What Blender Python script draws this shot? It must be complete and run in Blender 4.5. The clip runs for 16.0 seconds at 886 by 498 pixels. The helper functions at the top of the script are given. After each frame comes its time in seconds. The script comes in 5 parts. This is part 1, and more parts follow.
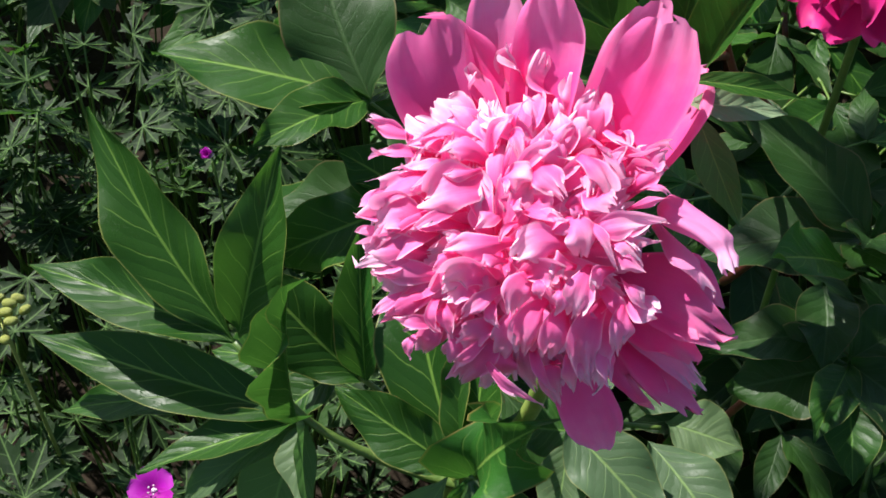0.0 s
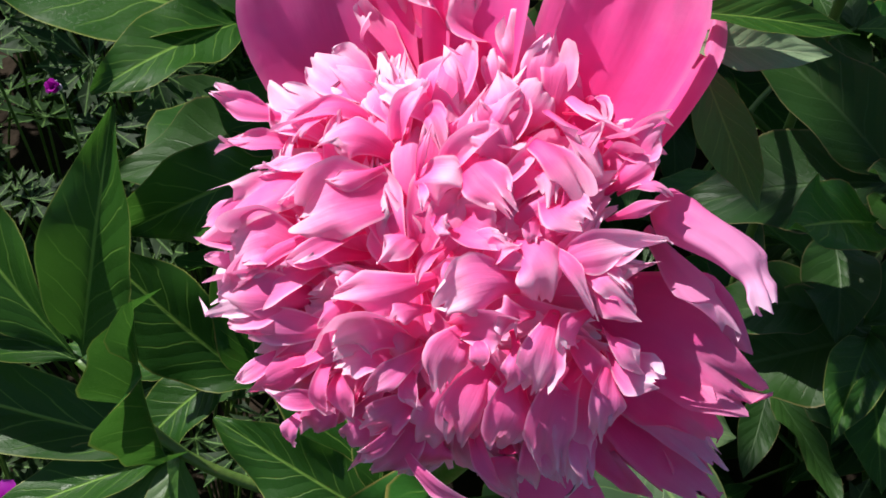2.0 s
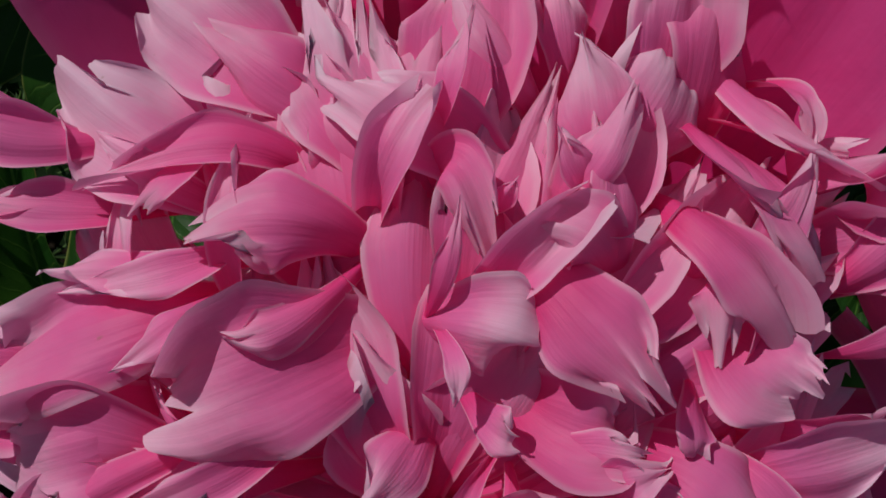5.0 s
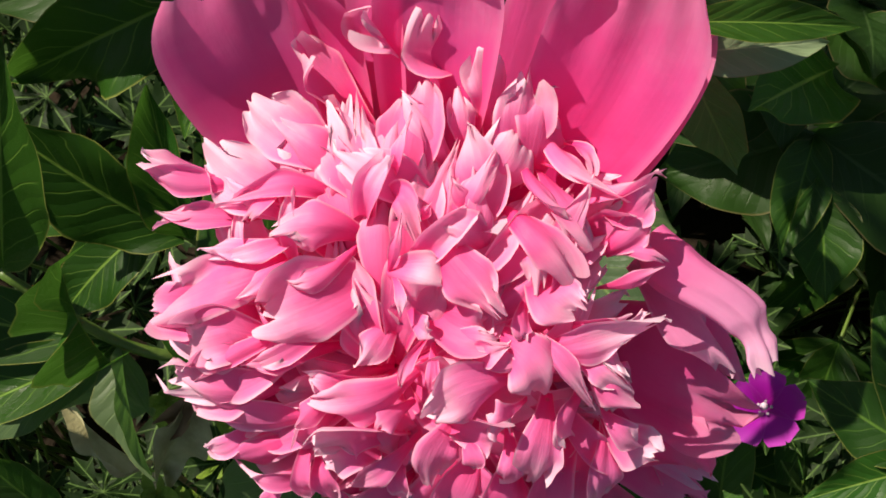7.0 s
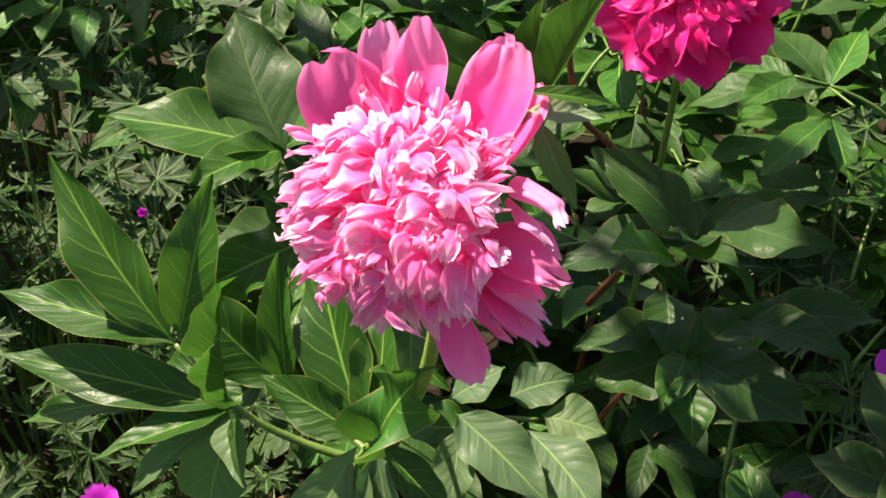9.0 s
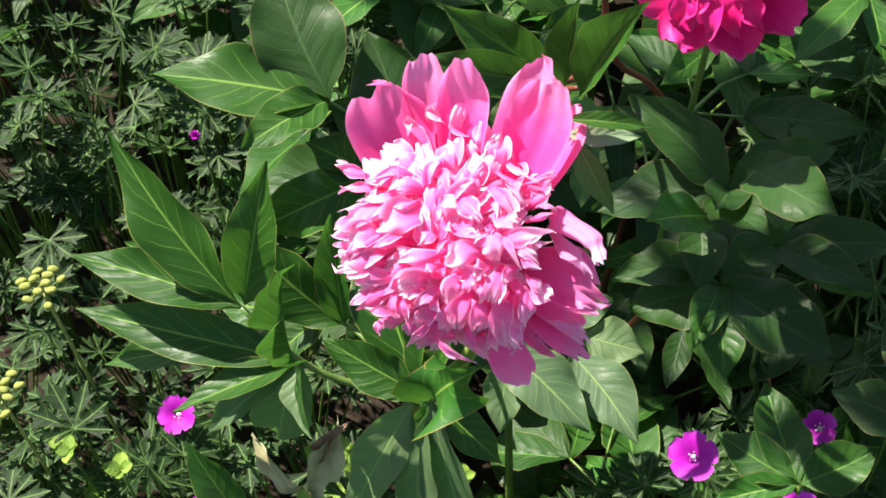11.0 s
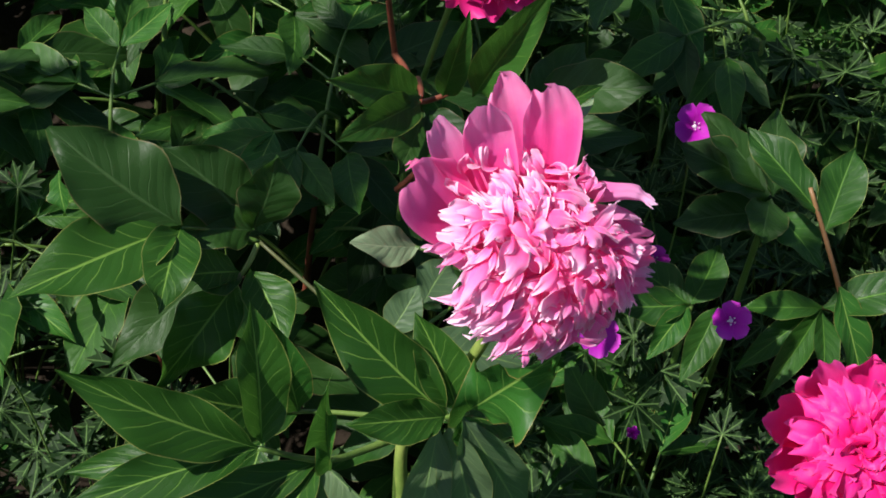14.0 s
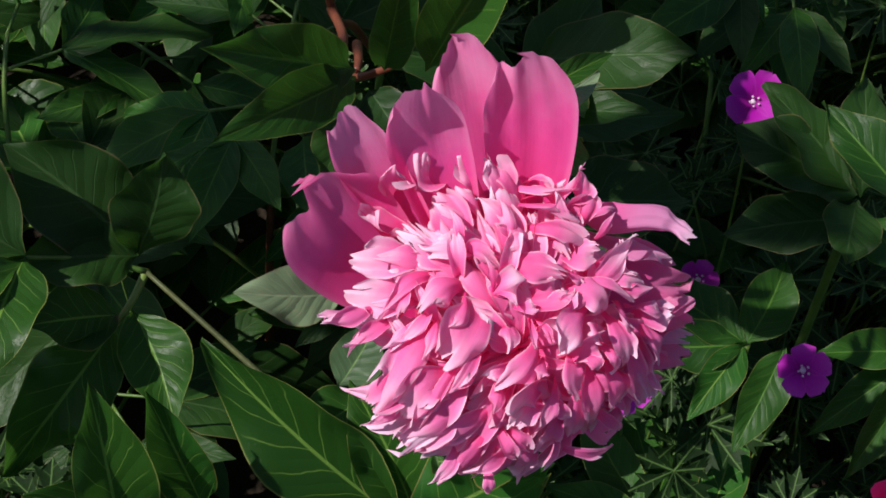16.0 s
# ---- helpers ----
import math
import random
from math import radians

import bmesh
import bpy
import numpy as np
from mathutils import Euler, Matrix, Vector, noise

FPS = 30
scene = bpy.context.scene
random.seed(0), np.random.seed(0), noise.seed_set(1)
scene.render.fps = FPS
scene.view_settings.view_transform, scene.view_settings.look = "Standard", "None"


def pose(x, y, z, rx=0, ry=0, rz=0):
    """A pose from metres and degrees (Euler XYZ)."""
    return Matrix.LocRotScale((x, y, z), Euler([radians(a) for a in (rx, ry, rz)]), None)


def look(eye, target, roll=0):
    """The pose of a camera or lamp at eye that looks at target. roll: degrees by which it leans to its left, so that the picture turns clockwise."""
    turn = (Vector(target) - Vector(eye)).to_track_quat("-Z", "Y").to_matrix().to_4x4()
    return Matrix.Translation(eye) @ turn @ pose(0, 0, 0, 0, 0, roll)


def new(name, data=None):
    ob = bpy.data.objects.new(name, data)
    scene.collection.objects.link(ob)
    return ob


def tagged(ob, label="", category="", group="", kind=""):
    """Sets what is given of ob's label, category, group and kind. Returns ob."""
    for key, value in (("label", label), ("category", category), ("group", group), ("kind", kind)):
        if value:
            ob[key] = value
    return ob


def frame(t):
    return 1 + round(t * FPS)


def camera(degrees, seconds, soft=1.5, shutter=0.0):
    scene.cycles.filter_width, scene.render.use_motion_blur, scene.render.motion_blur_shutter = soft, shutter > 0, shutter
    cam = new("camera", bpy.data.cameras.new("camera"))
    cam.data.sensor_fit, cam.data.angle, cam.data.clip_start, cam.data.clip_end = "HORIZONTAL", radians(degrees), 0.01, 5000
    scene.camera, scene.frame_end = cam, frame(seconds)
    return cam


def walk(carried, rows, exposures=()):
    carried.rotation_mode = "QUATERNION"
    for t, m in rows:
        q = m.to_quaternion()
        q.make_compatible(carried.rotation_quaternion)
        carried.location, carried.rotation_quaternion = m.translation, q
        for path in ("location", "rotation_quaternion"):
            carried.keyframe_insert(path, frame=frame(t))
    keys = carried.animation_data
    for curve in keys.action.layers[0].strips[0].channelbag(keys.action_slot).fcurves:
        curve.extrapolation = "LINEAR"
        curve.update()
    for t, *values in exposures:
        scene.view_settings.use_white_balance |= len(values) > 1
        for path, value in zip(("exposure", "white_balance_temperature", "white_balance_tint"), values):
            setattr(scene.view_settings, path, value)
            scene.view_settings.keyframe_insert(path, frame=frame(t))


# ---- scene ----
cam = camera(36, 16.0, soft=1.7)
PATH = [
    (0, 0.0067, -0.2536, 0.8474, 44.86, 2.17, 2.61),
    (0.5, 0.0076, -0.2348, 0.8317, 44.60, 1.60, 1.36),
    (1, 0.0198, -0.2030, 0.8069, 43.48, 2.56, 2.14),
    (1.5, 0.0049, -0.1741, 0.7892, 41.43, 2.03, -0.32),
    (2, 0.0081, -0.1422, 0.7798, 38.95, 1.91, -1.22),
    (2.5, 0.0049, -0.1221, 0.7607, 37.01, 0.95, -2.48),
    (3, -0.0046, -0.1025, 0.7432, 35.14, -0.02, -4.23),
    (3.5, -0.0090, -0.0787, 0.7294, 32.80, -1.22, -4.85),
    (4, -0.0148, -0.0609, 0.7131, 30.35, -2.98, -6.55),
    (4.5, -0.0105, -0.0385, 0.7046, 27.61, -3.50, -7.07),
    (5, -0.0119, -0.0206, 0.7004, 24.84, -4.70, -8.49),
    (5.2, -0.0125, -0.0125, 0.6985, 24.35, -4.78, -8.64),
    (7.3, 0.0010, -0.0769, 0.8685, 19.85, 0.25, -7.25),
    (7.5, -0.0062, -0.1109, 0.9319, 21.09, -0.23, -7.32),
    (8, -0.0080, -0.1937, 0.9624, 28.52, -0.59, -6.06),
    (8.5, -0.0206, -0.2992, 0.9133, 40.75, -1.22, -4.11),
    (9, 0.0167, -0.3734, 0.8802, 50.86, 1.21, -1.39),
    (9.5, 0.0902, -0.3793, 0.8817, 51.21, 6.33, 4.59),
    (9.7, 0.1294, -0.3650, 0.8954, 49.98, 8.92, 7.36),
    (11.8, -0.1230, -0.3094, 1.0460, 36.38, -0.10, -15.60),
    (12, -0.1609, -0.3239, 1.0615, 37.33, -0.17, -20.36),
    (12.5, -0.2226, -0.2389, 1.0799, 36.67, -1.69, -33.27),
    (13, -0.2583, -0.1863, 1.0508, 36.46, -2.46, -43.26),
    (13.5, -0.2650, -0.1762, 1.0452, 35.61, -2.76, -44.69),
    (14, -0.2738, -0.1688, 1.0507, 35.22, -3.18, -45.22),
    (14.5, -0.1667, -0.1054, 0.9218, 32.57, -2.51, -44.18),
    (15, -0.1375, -0.1000, 0.9041, 32.52, -1.68, -44.01),
    (15.5, -0.1392, -0.1009, 0.9003, 33.30, -0.95, -43.93),
    (16, -0.1414, -0.1010, 0.9023, 33.30, -1.12, -44.25),
]
EXPO = [(0.0, 0.95), (0.5, 0.3), (1.0, 0.5), (1.5, 0.65), (2.0, 0.6), (2.5, 0.35), (3.0, 0.35), (3.5, 0.05), (4.0, -0.4), (4.5, -0.75), (5.0, -1.1), (5.2, -1.1), (7.3, 0.5), (7.5, 0.65), (8.0, 1.9), (8.5, 2.0), (9.0, 1.6), (9.5, 1.85), (9.7, 1.85), (11.8, 1.3), (12.0, 1.2), (12.5, 1.3), (13.0, 1.15), (13.5, 0.85), (14.0, 0.65), (14.5, 0.5), (15.0, 0.14), (16.0, 0.1)]
EXPO = [(t, stops, 7700 if 7.2 < t < 10 else 6300, 12) for t, stops in EXPO]
walk(cam, [(t, pose(x, y, z, rx, ry, rz)) for t, x, y, z, rx, ry, rz in PATH], EXPO)

# ---- light ----
SUN = Vector((-0.46, 0.36, 0.81)).normalized()
world = bpy.data.worlds.new("sky")
scene.world = world
world.use_nodes = True
wn = world.node_tree
sky = wn.nodes.new("ShaderNodeTexSky")
sky.sky_type, sky.sun_disc = "NISHITA", False
sky.sun_elevation = math.asin(SUN.z)
sky.sun_rotation = math.atan2(SUN.x, SUN.y)
wn.links.new(sky.outputs[0], wn.nodes["Background"].inputs[0])
wn.nodes["Background"].inputs[1].default_value = 0.066
sun = new("sun", bpy.data.lights.new("sun", "SUN"))
sun.data.energy, sun.data.angle, sun.data.color = 5.0, 0.009, (1.0, 0.95, 0.87)
sun.matrix_world = look(SUN * 5, (0, 0, 0))


# ---- materials ----
class Nodes:
    """A small helper that chains shader nodes."""

    def __init__(self, name):
        self.mat = bpy.data.materials.new(name)
        self.mat.use_nodes = True
        self.tree = self.mat.node_tree
        self.tree.nodes.clear()

    def add(self, kind, **inputs):
        node = self.tree.nodes.new("ShaderNode" + kind)
        for key, value in inputs.items():
            self.put(node, key.replace("_", " "), value)
        return node

    def put(self, node, key, value):
        slot = node.inputs[int(key)] if key.isdigit() else node.inputs[key]
        if hasattr(value, "is_output"):
            self.tree.links.new(value, slot)
        elif hasattr(slot.default_value, "__len__") and len(slot.default_value) == 4 and len(value) == 3:
            slot.default_value = (*value, 1)
        else:
            slot.default_value = value

    def math(self, op, a, b=0.0, c=0.0):
        node = self.tree.nodes.new("ShaderNodeMath")
        node.operation = op
        for n, v in enumerate((a, b, c)):
            self.put(node, str(n), v)
        return node.outputs[0]

    def step(self, x, low, high):
        node = self.tree.nodes.new("ShaderNodeMapRange")
        node.interpolation_type = "SMOOTHSTEP"
        for key, v in (("Value", x), ("From Min", low), ("From Max", high)):
            self.put(node, key, v)
        return node.outputs[0]

    def mix(self, f, a, b, how="MIX"):
        node = self.tree.nodes.new("ShaderNodeMix")
        node.data_type, node.blend_type = "RGBA", how
        for n, v in ((0, f), (6, a), (7, b)):
            self.put(node, str(n), v)
        return node.outputs[2]

    def noise(self, at, scale, detail=4.0, rough=0.55):
        node = self.tree.nodes.new("ShaderNodeTexNoise")
        for key, v in (("Vector", at), ("Scale", scale), ("Detail", detail), ("Roughness", rough)):
            self.put(node, key, v)
        return node.outputs["Fac"]

    def scaled(self, at, x, y, z):
        node = self.tree.nodes.new("ShaderNodeMapping")
        self.put(node, "Vector", at)
        node.inputs["Scale"].default_value = (x, y, z)
        return node.outputs[0]

    def bump(self, height, strength, distance):
        return self.add("Bump", Height=height, Strength=strength, Distance=distance).outputs[0]

    def out(self, shader):
        end = self.tree.nodes.new("ShaderNodeOutputMaterial")
        self.tree.links.new(shader, end.inputs[0])
        return self.mat


def thin_surface(k, colour, through_colour, share, rough, normal, gloss=0.5):
    """A leaf or petal: gloss and colour on the face, some light let through."""
    face = k.add("BsdfPrincipled", Base_Color=colour, Roughness=rough, Normal=normal)
    face.inputs["Specular IOR Level"].default_value = gloss
    glow = k.add("BsdfTranslucent", Color=through_colour, Normal=normal)
    both = k.tree.nodes.new("ShaderNodeMixShader")
    both.inputs[0].default_value = share
    k.tree.links.new(face.outputs[0], both.inputs[1])
    k.tree.links.new(glow.outputs[0], both.inputs[2])
    return k.out(both.outputs[0])


def leaf_material(name, dark, light, vein, rim, veins=7.0, rough=0.40, share=0.22, spots=0.0, gloss=0.20):
    k = Nodes(name)
    coord = k.add("TexCoord")
    uv = coord.outputs["UV"]
    sep = k.add("SeparateXYZ", Vector=uv)
    u, v = sep.outputs[0], sep.outputs[1]
    rnd = k.add("ObjectInfo").outputs["Random"]
    isle = k.add("NewGeometry").outputs["Random Per Island"]
    wob = k.noise(uv, 3.0, 2.0)
    a = k.math("ABSOLUTE", k.math("MULTIPLY", k.math("SUBTRACT", v, 0.5), 2.0))
    # side veins sweep towards the tip
    run = k.math("SUBTRACT", u, k.math("MULTIPLY", k.math("POWER", a, 0.85), 0.26))
    run = k.math("ADD", run, k.math("MULTIPLY", k.math("SUBTRACT", wob, 0.5), 0.10))
    side = k.math("GREATER_THAN", v, 0.5)
    saw = k.math("FRACT", k.math("ADD", k.math("MULTIPLY", run, veins), k.math("MULTIPLY", side, 0.42)))
    near = k.math("ABSOLUTE", k.math("SUBTRACT", saw, 0.5))
    line = k.math("SUBTRACT", 1.0, k.step(near, 0.012, 0.050))
    line = k.math("MULTIPLY", line, k.math("SUBTRACT", 1.0, k.step(a, 0.55, 0.97)))
    mid = k.math("SUBTRACT", 1.0, k.step(a, 0.018, 0.055))
    fine = k.noise(k.scaled(uv, 26, 16, 1), 1.6, 3.0)
    net = k.math("MULTIPLY", k.step(k.math("ABSOLUTE", k.math("SUBTRACT", fine, 0.5)), 0.0, 0.03), 0.25)
    patch = k.noise(coord.outputs["Object"], 2.2, 4.0)
    base = k.mix(k.step(patch, 0.3, 0.72), dark, light)
    tone = k.mix(rnd, (0.72, 0.78, 0.8), (1.25, 1.2, 1.1))
    base = k.mix(1.0, base, tone, "MULTIPLY")
    tone2 = k.mix(isle, (0.8, 0.85, 0.85), (1.15, 1.1, 1.0))
    base = k.mix(1.0, base, tone2, "MULTIPLY")
    base = k.mix(k.math("MULTIPLY", line, 0.34), base, vein)
    base = k.mix(k.math("MULTIPLY", mid, 0.62), base, vein)
    base = k.mix(k.math("MULTIPLY", k.step(a, 0.955, 1.0), 0.6), base, rim)
    speck = k.noise(k.scaled(uv, 7, 4, 1), 1.3, 2.0)
    blot = k.math("MULTIPLY", k.step(speck, 0.735, 0.77), spots)
    base = k.mix(blot, base, (0.035, 0.018, 0.010))
    height = k.math("ADD", k.math("MULTIPLY", line, -0.7), k.math("ADD", k.math("MULTIPLY", mid, -1.2), net))
    puff = k.math("ADD", height, k.math("MULTIPLY", k.math("SINE", k.math("MULTIPLY", saw, 3.1416)), 0.8))
    normal = k.bump(puff, 0.30, 0.0012)
    glossy = k.math("ADD", rough, k.math("MULTIPLY", k.math("SUBTRACT", patch, 0.5), 0.25))
    through_c = k.mix(0.55, base, (0.15, 0.42, 0.05))
    return thin_surface(k, base, through_c, share, glossy, normal, gloss)


def petal_material(name, deep, body, pale, share=0.44, edge=0.80, rim_white=0.0):
    k = Nodes(name)
    coord = k.add("TexCoord")
    uv = coord.outputs["UV"]
    sep = k.add("SeparateXYZ", Vector=uv)
    u, v = sep.outputs[0], sep.outputs[1]
    rnd = k.add("ObjectInfo").outputs["Random"]
    a = k.math("ABSOLUTE", k.math("MULTIPLY", k.math("SUBTRACT", v, 0.5), 2.0))
    soft = k.noise(coord.outputs["Object"], 160.0, 3.0)
    streak = k.noise(k.scaled(uv, 1.4, 26, 1), 1.0, 4.0, 0.6)
    far = k.math("ADD", u, k.math("ADD", k.math("MULTIPLY", k.math("SUBTRACT", soft, 0.5), 0.35), k.math("MULTIPLY", k.math("SUBTRACT", rnd, 0.5), 0.20)))
    far = k.math("ADD", far, k.math("MULTIPLY", k.math("SUBTRACT", streak, 0.5), 0.09))
    base = k.mix(k.step(far, 0.05, 0.58), deep, body)
    base = k.mix(k.math("MULTIPLY", k.step(far, 0.50, 1.0), edge), base, pale)
    rim = k.mix(rim_white, pale, (0.96, 0.88, 0.95))
    base = k.mix(k.math("MULTIPLY", k.step(a, 0.84, 1.0), 0.30 + 0.7 * rim_white), base, rim)
    base = k.mix(k.math("MULTIPLY", k.step(u, 0.90, 1.0), 0.35 + 0.8 * rim_white), base, rim)
    tone = k.mix(rnd, (0.95, 0.84, 0.88), (1.03, 1.12, 1.08))
    base = k.mix(1.0, base, tone, "MULTIPLY")
    vein = k.noise(k.scaled(uv, 1.6, 44, 1), 1.0, 2.0, 0.5)
    base = k.mix(k.math("MULTIPLY", k.step(vein, 0.52, 0.74), 0.16), base, deep)
    blush = k.noise(coord.outputs["Object"], 70.0, 3.0)
    base = k.mix(k.math("MULTIPLY", k.step(blush, 0.42, 0.72), 0.30), base, body)
    spot = k.noise(coord.outputs["Object"], 420.0, 1.0)
    base = k.mix(k.math("MULTIPLY", k.step(spot, 0.80, 0.83), 0.45), base, (0.42, 0.20, 0.10))
    crinkle = k.noise(coord.outputs["Object"], 260.0, 3.0)
    pleat = k.noise(k.scaled(uv, 1.2, 7, 1), 1.0, 2.0, 0.5)
    height = k.math("ADD", k.math("MULTIPLY", streak, 0.35), k.math("ADD", k.math("MULTIPLY", pleat, 1.2), k.math("MULTIPLY", crinkle, 0.8)))
    normal = k.bump(height, 0.22, 0.0009)
    through_c = k.mix(1.0, k.mix(0.55, base, body), (1.04, 1.0, 1.02), "MULTIPLY")
    return thin_surface(k, base, through_c, share, 0.50, normal, 0.25)


def plain_material(name, dark, light, scale, rough, bump=0.0006, gloss=0.4):
    k = Nodes(name)
    at = k.add("TexCoord").outputs["Object"]
    f = k.noise(at, scale, 5.0)
    g = k.noise(at, scale * 7, 3.0)
    col = k.mix(k.step(f, 0.3, 0.7), dark, light)
    col = k.mix(k.math("MULTIPLY", g, 0.35), col, dark)
    bs = k.add("BsdfPrincipled", Base_Color=col, Roughness=rough, Normal=k.bump(k.math("ADD", f, g), 0.5, bump))
    bs.inputs["Specular IOR Level"].default_value = gloss
    return k.out(bs.outputs[0])


M_LEAF = leaf_material("peony_leaf", (0.016, 0.058, 0.009), (0.032, 0.098, 0.015), (0.11, 0.24, 0.035), (0.26, 0.28, 0.07), spots=0.9)
M_LEAF_NEAR = leaf_material("peony_leaf_near", (0.014, 0.054, 0.007), (0.031, 0.095, 0.013), (0.20, 0.36, 0.06), (0.30, 0.32, 0.08), spots=0.9)
M_LEAF_OLD = leaf_material("peony_leaf_dull", (0.012, 0.038, 0.007), (0.024, 0.066, 0.012), (0.05, 0.10, 0.03), (0.18, 0.14, 0.06), rough=0.45, share=0.16, spots=0.5)
M_LEAF_FRESH = leaf_material("peony_leaf_fresh", (0.018, 0.080, 0.012), (0.038, 0.135, 0.020), (0.26, 0.42, 0.08), (0.30, 0.20, 0.06), share=0.24)
M_LEAF_PALE = leaf_material("peony_leaf_underside", (0.20, 0.28, 0.15), (0.30, 0.38, 0.24), (0.36, 0.44, 0.26), (0.22, 0.10, 0.05), rough=0.5, share=0.14)
# near-black green: the shade down among the plants put into the leaf colour
M_GERANIUM = leaf_material("cranesbill_leaf_shaded", (0.0050, 0.018, 0.003), (0.011, 0.033, 0.0055), (0.14, 0.26, 0.07), (0.10, 0.2, 0.05), veins=3.0, rough=0.6, gloss=0.25)
M_WEED = leaf_material("weed_leaf", (0.11, 0.21, 0.02), (0.21, 0.32, 0.05), (0.24, 0.34, 0.08), (0.3, 0.3, 0.05), veins=4.0, rough=0.6, gloss=0.25)
# sunlight put into the colour: a paler, more translucent copy of the leaf green
M_LEAF_SUN = leaf_material("peony_leaf_sunlit", (0.085, 0.145, 0.065), (0.145, 0.215, 0.115), (0.24, 0.38, 0.12), (0.26, 0.26, 0.08), share=0.36)
M_CREAM = plain_material("cream_dead_leaf", (0.30, 0.27, 0.13), (0.52, 0.50, 0.28), 90, 0.8)
M_DRY = plain_material("dry_leaf", (0.16, 0.085, 0.045), (0.34, 0.24, 0.14), 60, 0.8)
M_PETAL = petal_material("pink_petal", (0.91, 0.040, 0.260), (0.95, 0.200, 0.505), (0.96, 0.63, 0.82), 0.36, 0.94, 0.45)
M_GUARD = petal_material("hot_pink_guard_petal", (0.92, 0.030, 0.270), (0.97, 0.110, 0.430), (0.97, 0.48, 0.74), 0.48, 0.60)
M_FADED = petal_material("faded_guard_petal", (0.85, 0.170, 0.450), (0.90, 0.360, 0.660), (0.93, 0.66, 0.86), 0.38, 0.8, 0.3)
M_RED = petal_material("crimson_petal", (0.54, 0.004, 0.095), (0.80, 0.011, 0.215), (0.86, 0.090, 0.360), 0.30, 0.45)
M_ROSE = petal_material("rose_red_petal", (0.64, 0.004, 0.120), (0.86, 0.014, 0.250), (0.90, 0.11, 0.42), 0.34, 0.5)
M_MAGENTA = petal_material("magenta_petal", (0.34, 0.003, 0.28), (0.48, 0.008, 0.44), (0.60, 0.10, 0.58), 0.30, 0.4)
M_HEART = plain_material("petal_base", (0.30, 0.010, 0.060), (0.50, 0.030, 0.130), 90, 0.6)
M_STEM = plain_material("green_stem", (0.12, 0.20, 0.035), (0.27, 0.33, 0.08), 70, 0.45)
M_STALK = plain_material("leaf_stalk_green", (0.055, 0.12, 0.018), (0.13, 0.20, 0.04), 70, 0.45)
M_OLIVE = plain_material("olive_stalk", (0.05, 0.06, 0.02), (0.10, 0.11, 0.035), 70, 0.5)
M_REDSTEM = plain_material("red_brown_stem", (0.09, 0.022, 0.014), (0.20, 0.060, 0.030), 60, 0.45)
M_BROWN = plain_material("brown_stem", (0.15, 0.075, 0.03), (0.26, 0.15, 0.06), 60, 0.5)
M_SOIL = plain_material("dark_soil", (0.012, 0.009, 0.006), (0.035, 0.026, 0.018), 9, 0.95, 0.01, 0.1)
M_WHITE = plain_material("flower_eye", (0.55, 0.42, 0.55), (0.75, 0.62, 0.72), 300, 0.5)


# ---- builders ----
def mesh_of(name, bm, material, smooth=True):
    me = bpy.data.meshes.new(name)
    for f in bm.faces:
        f.smooth = smooth
    bm.to_mesh(me)
    bm.free()
    me.materials.append(material)
    return me


def part(name, bm, material, parent, label="", place=None):
    """One mesh object under a thing or under a part."""
    me = bm if isinstance(bm, bpy.types.Mesh) else mesh_of(name, bm, material)
    ob = new(name, me)
    ob.parent = parent
    if place is not None:
        ob.matrix_local = place
    if label:
        ob["label"] = label
    return ob


def root(name, at, label, category, group=""):
    ob = new(name)
    ob.location = at
    ob.empty_display_size = 0.02
    return tagged(ob, label, category, group)


def bezier(a, b, c, t):
    return a * (1 - t) ** 2 + b * 2 * t * (1 - t) + c * t * t


def tube(points, radii, sides=8):
    """A round stem through the points, smoothed, with a radius at each."""
    pts, rad = [], []
    P = [Vector(p) for p in points]
    for i in range(len(P) - 1):
        p0, p1, p2, p3 = P[max(i - 1, 0)], P[i], P[i + 1], P[min(i + 2, len(P) - 1)]
        for s in range(5):
            t = s / 5
            pts.append(0.5 * (2 * p1 + (p2 - p0) * t + (2 * p0 - 5 * p1 + 4 * p2 - p3) * t * t + (3 * p1 - p0 - 3 * p2 + p3) * t ** 3))
            rad.append(radii[i] * (1 - t) + radii[i + 1] * t)
    pts.append(P[-1])
    rad.append(radii[-1])
    bm = bmesh.new()
    rings, side = [], Vector((1, 0.2, 0.1))
    for i, p in enumerate(pts):
        along = (pts[min(i + 1, len(pts) - 1)] - pts[max(i - 1, 0)]).normalized()
        side = (side - along * side.dot(along)).normalized()
        other = along.cross(side)
        rings.append([bm.verts.new(p + (side * math.cos(q) + other * math.sin(q)) * rad[i]) for q in [2 * math.pi * s / sides for s in range(sides)]])
    for lo, hi in zip(rings, rings[1:]):
        for s in range(sides):
            bm.faces.new((lo[s], lo[(s + 1) % sides], hi[(s + 1) % sides], hi[s]))
    bm.faces.new(rings[0][::-1])
    bm.faces.new(rings[-1])
    return bm


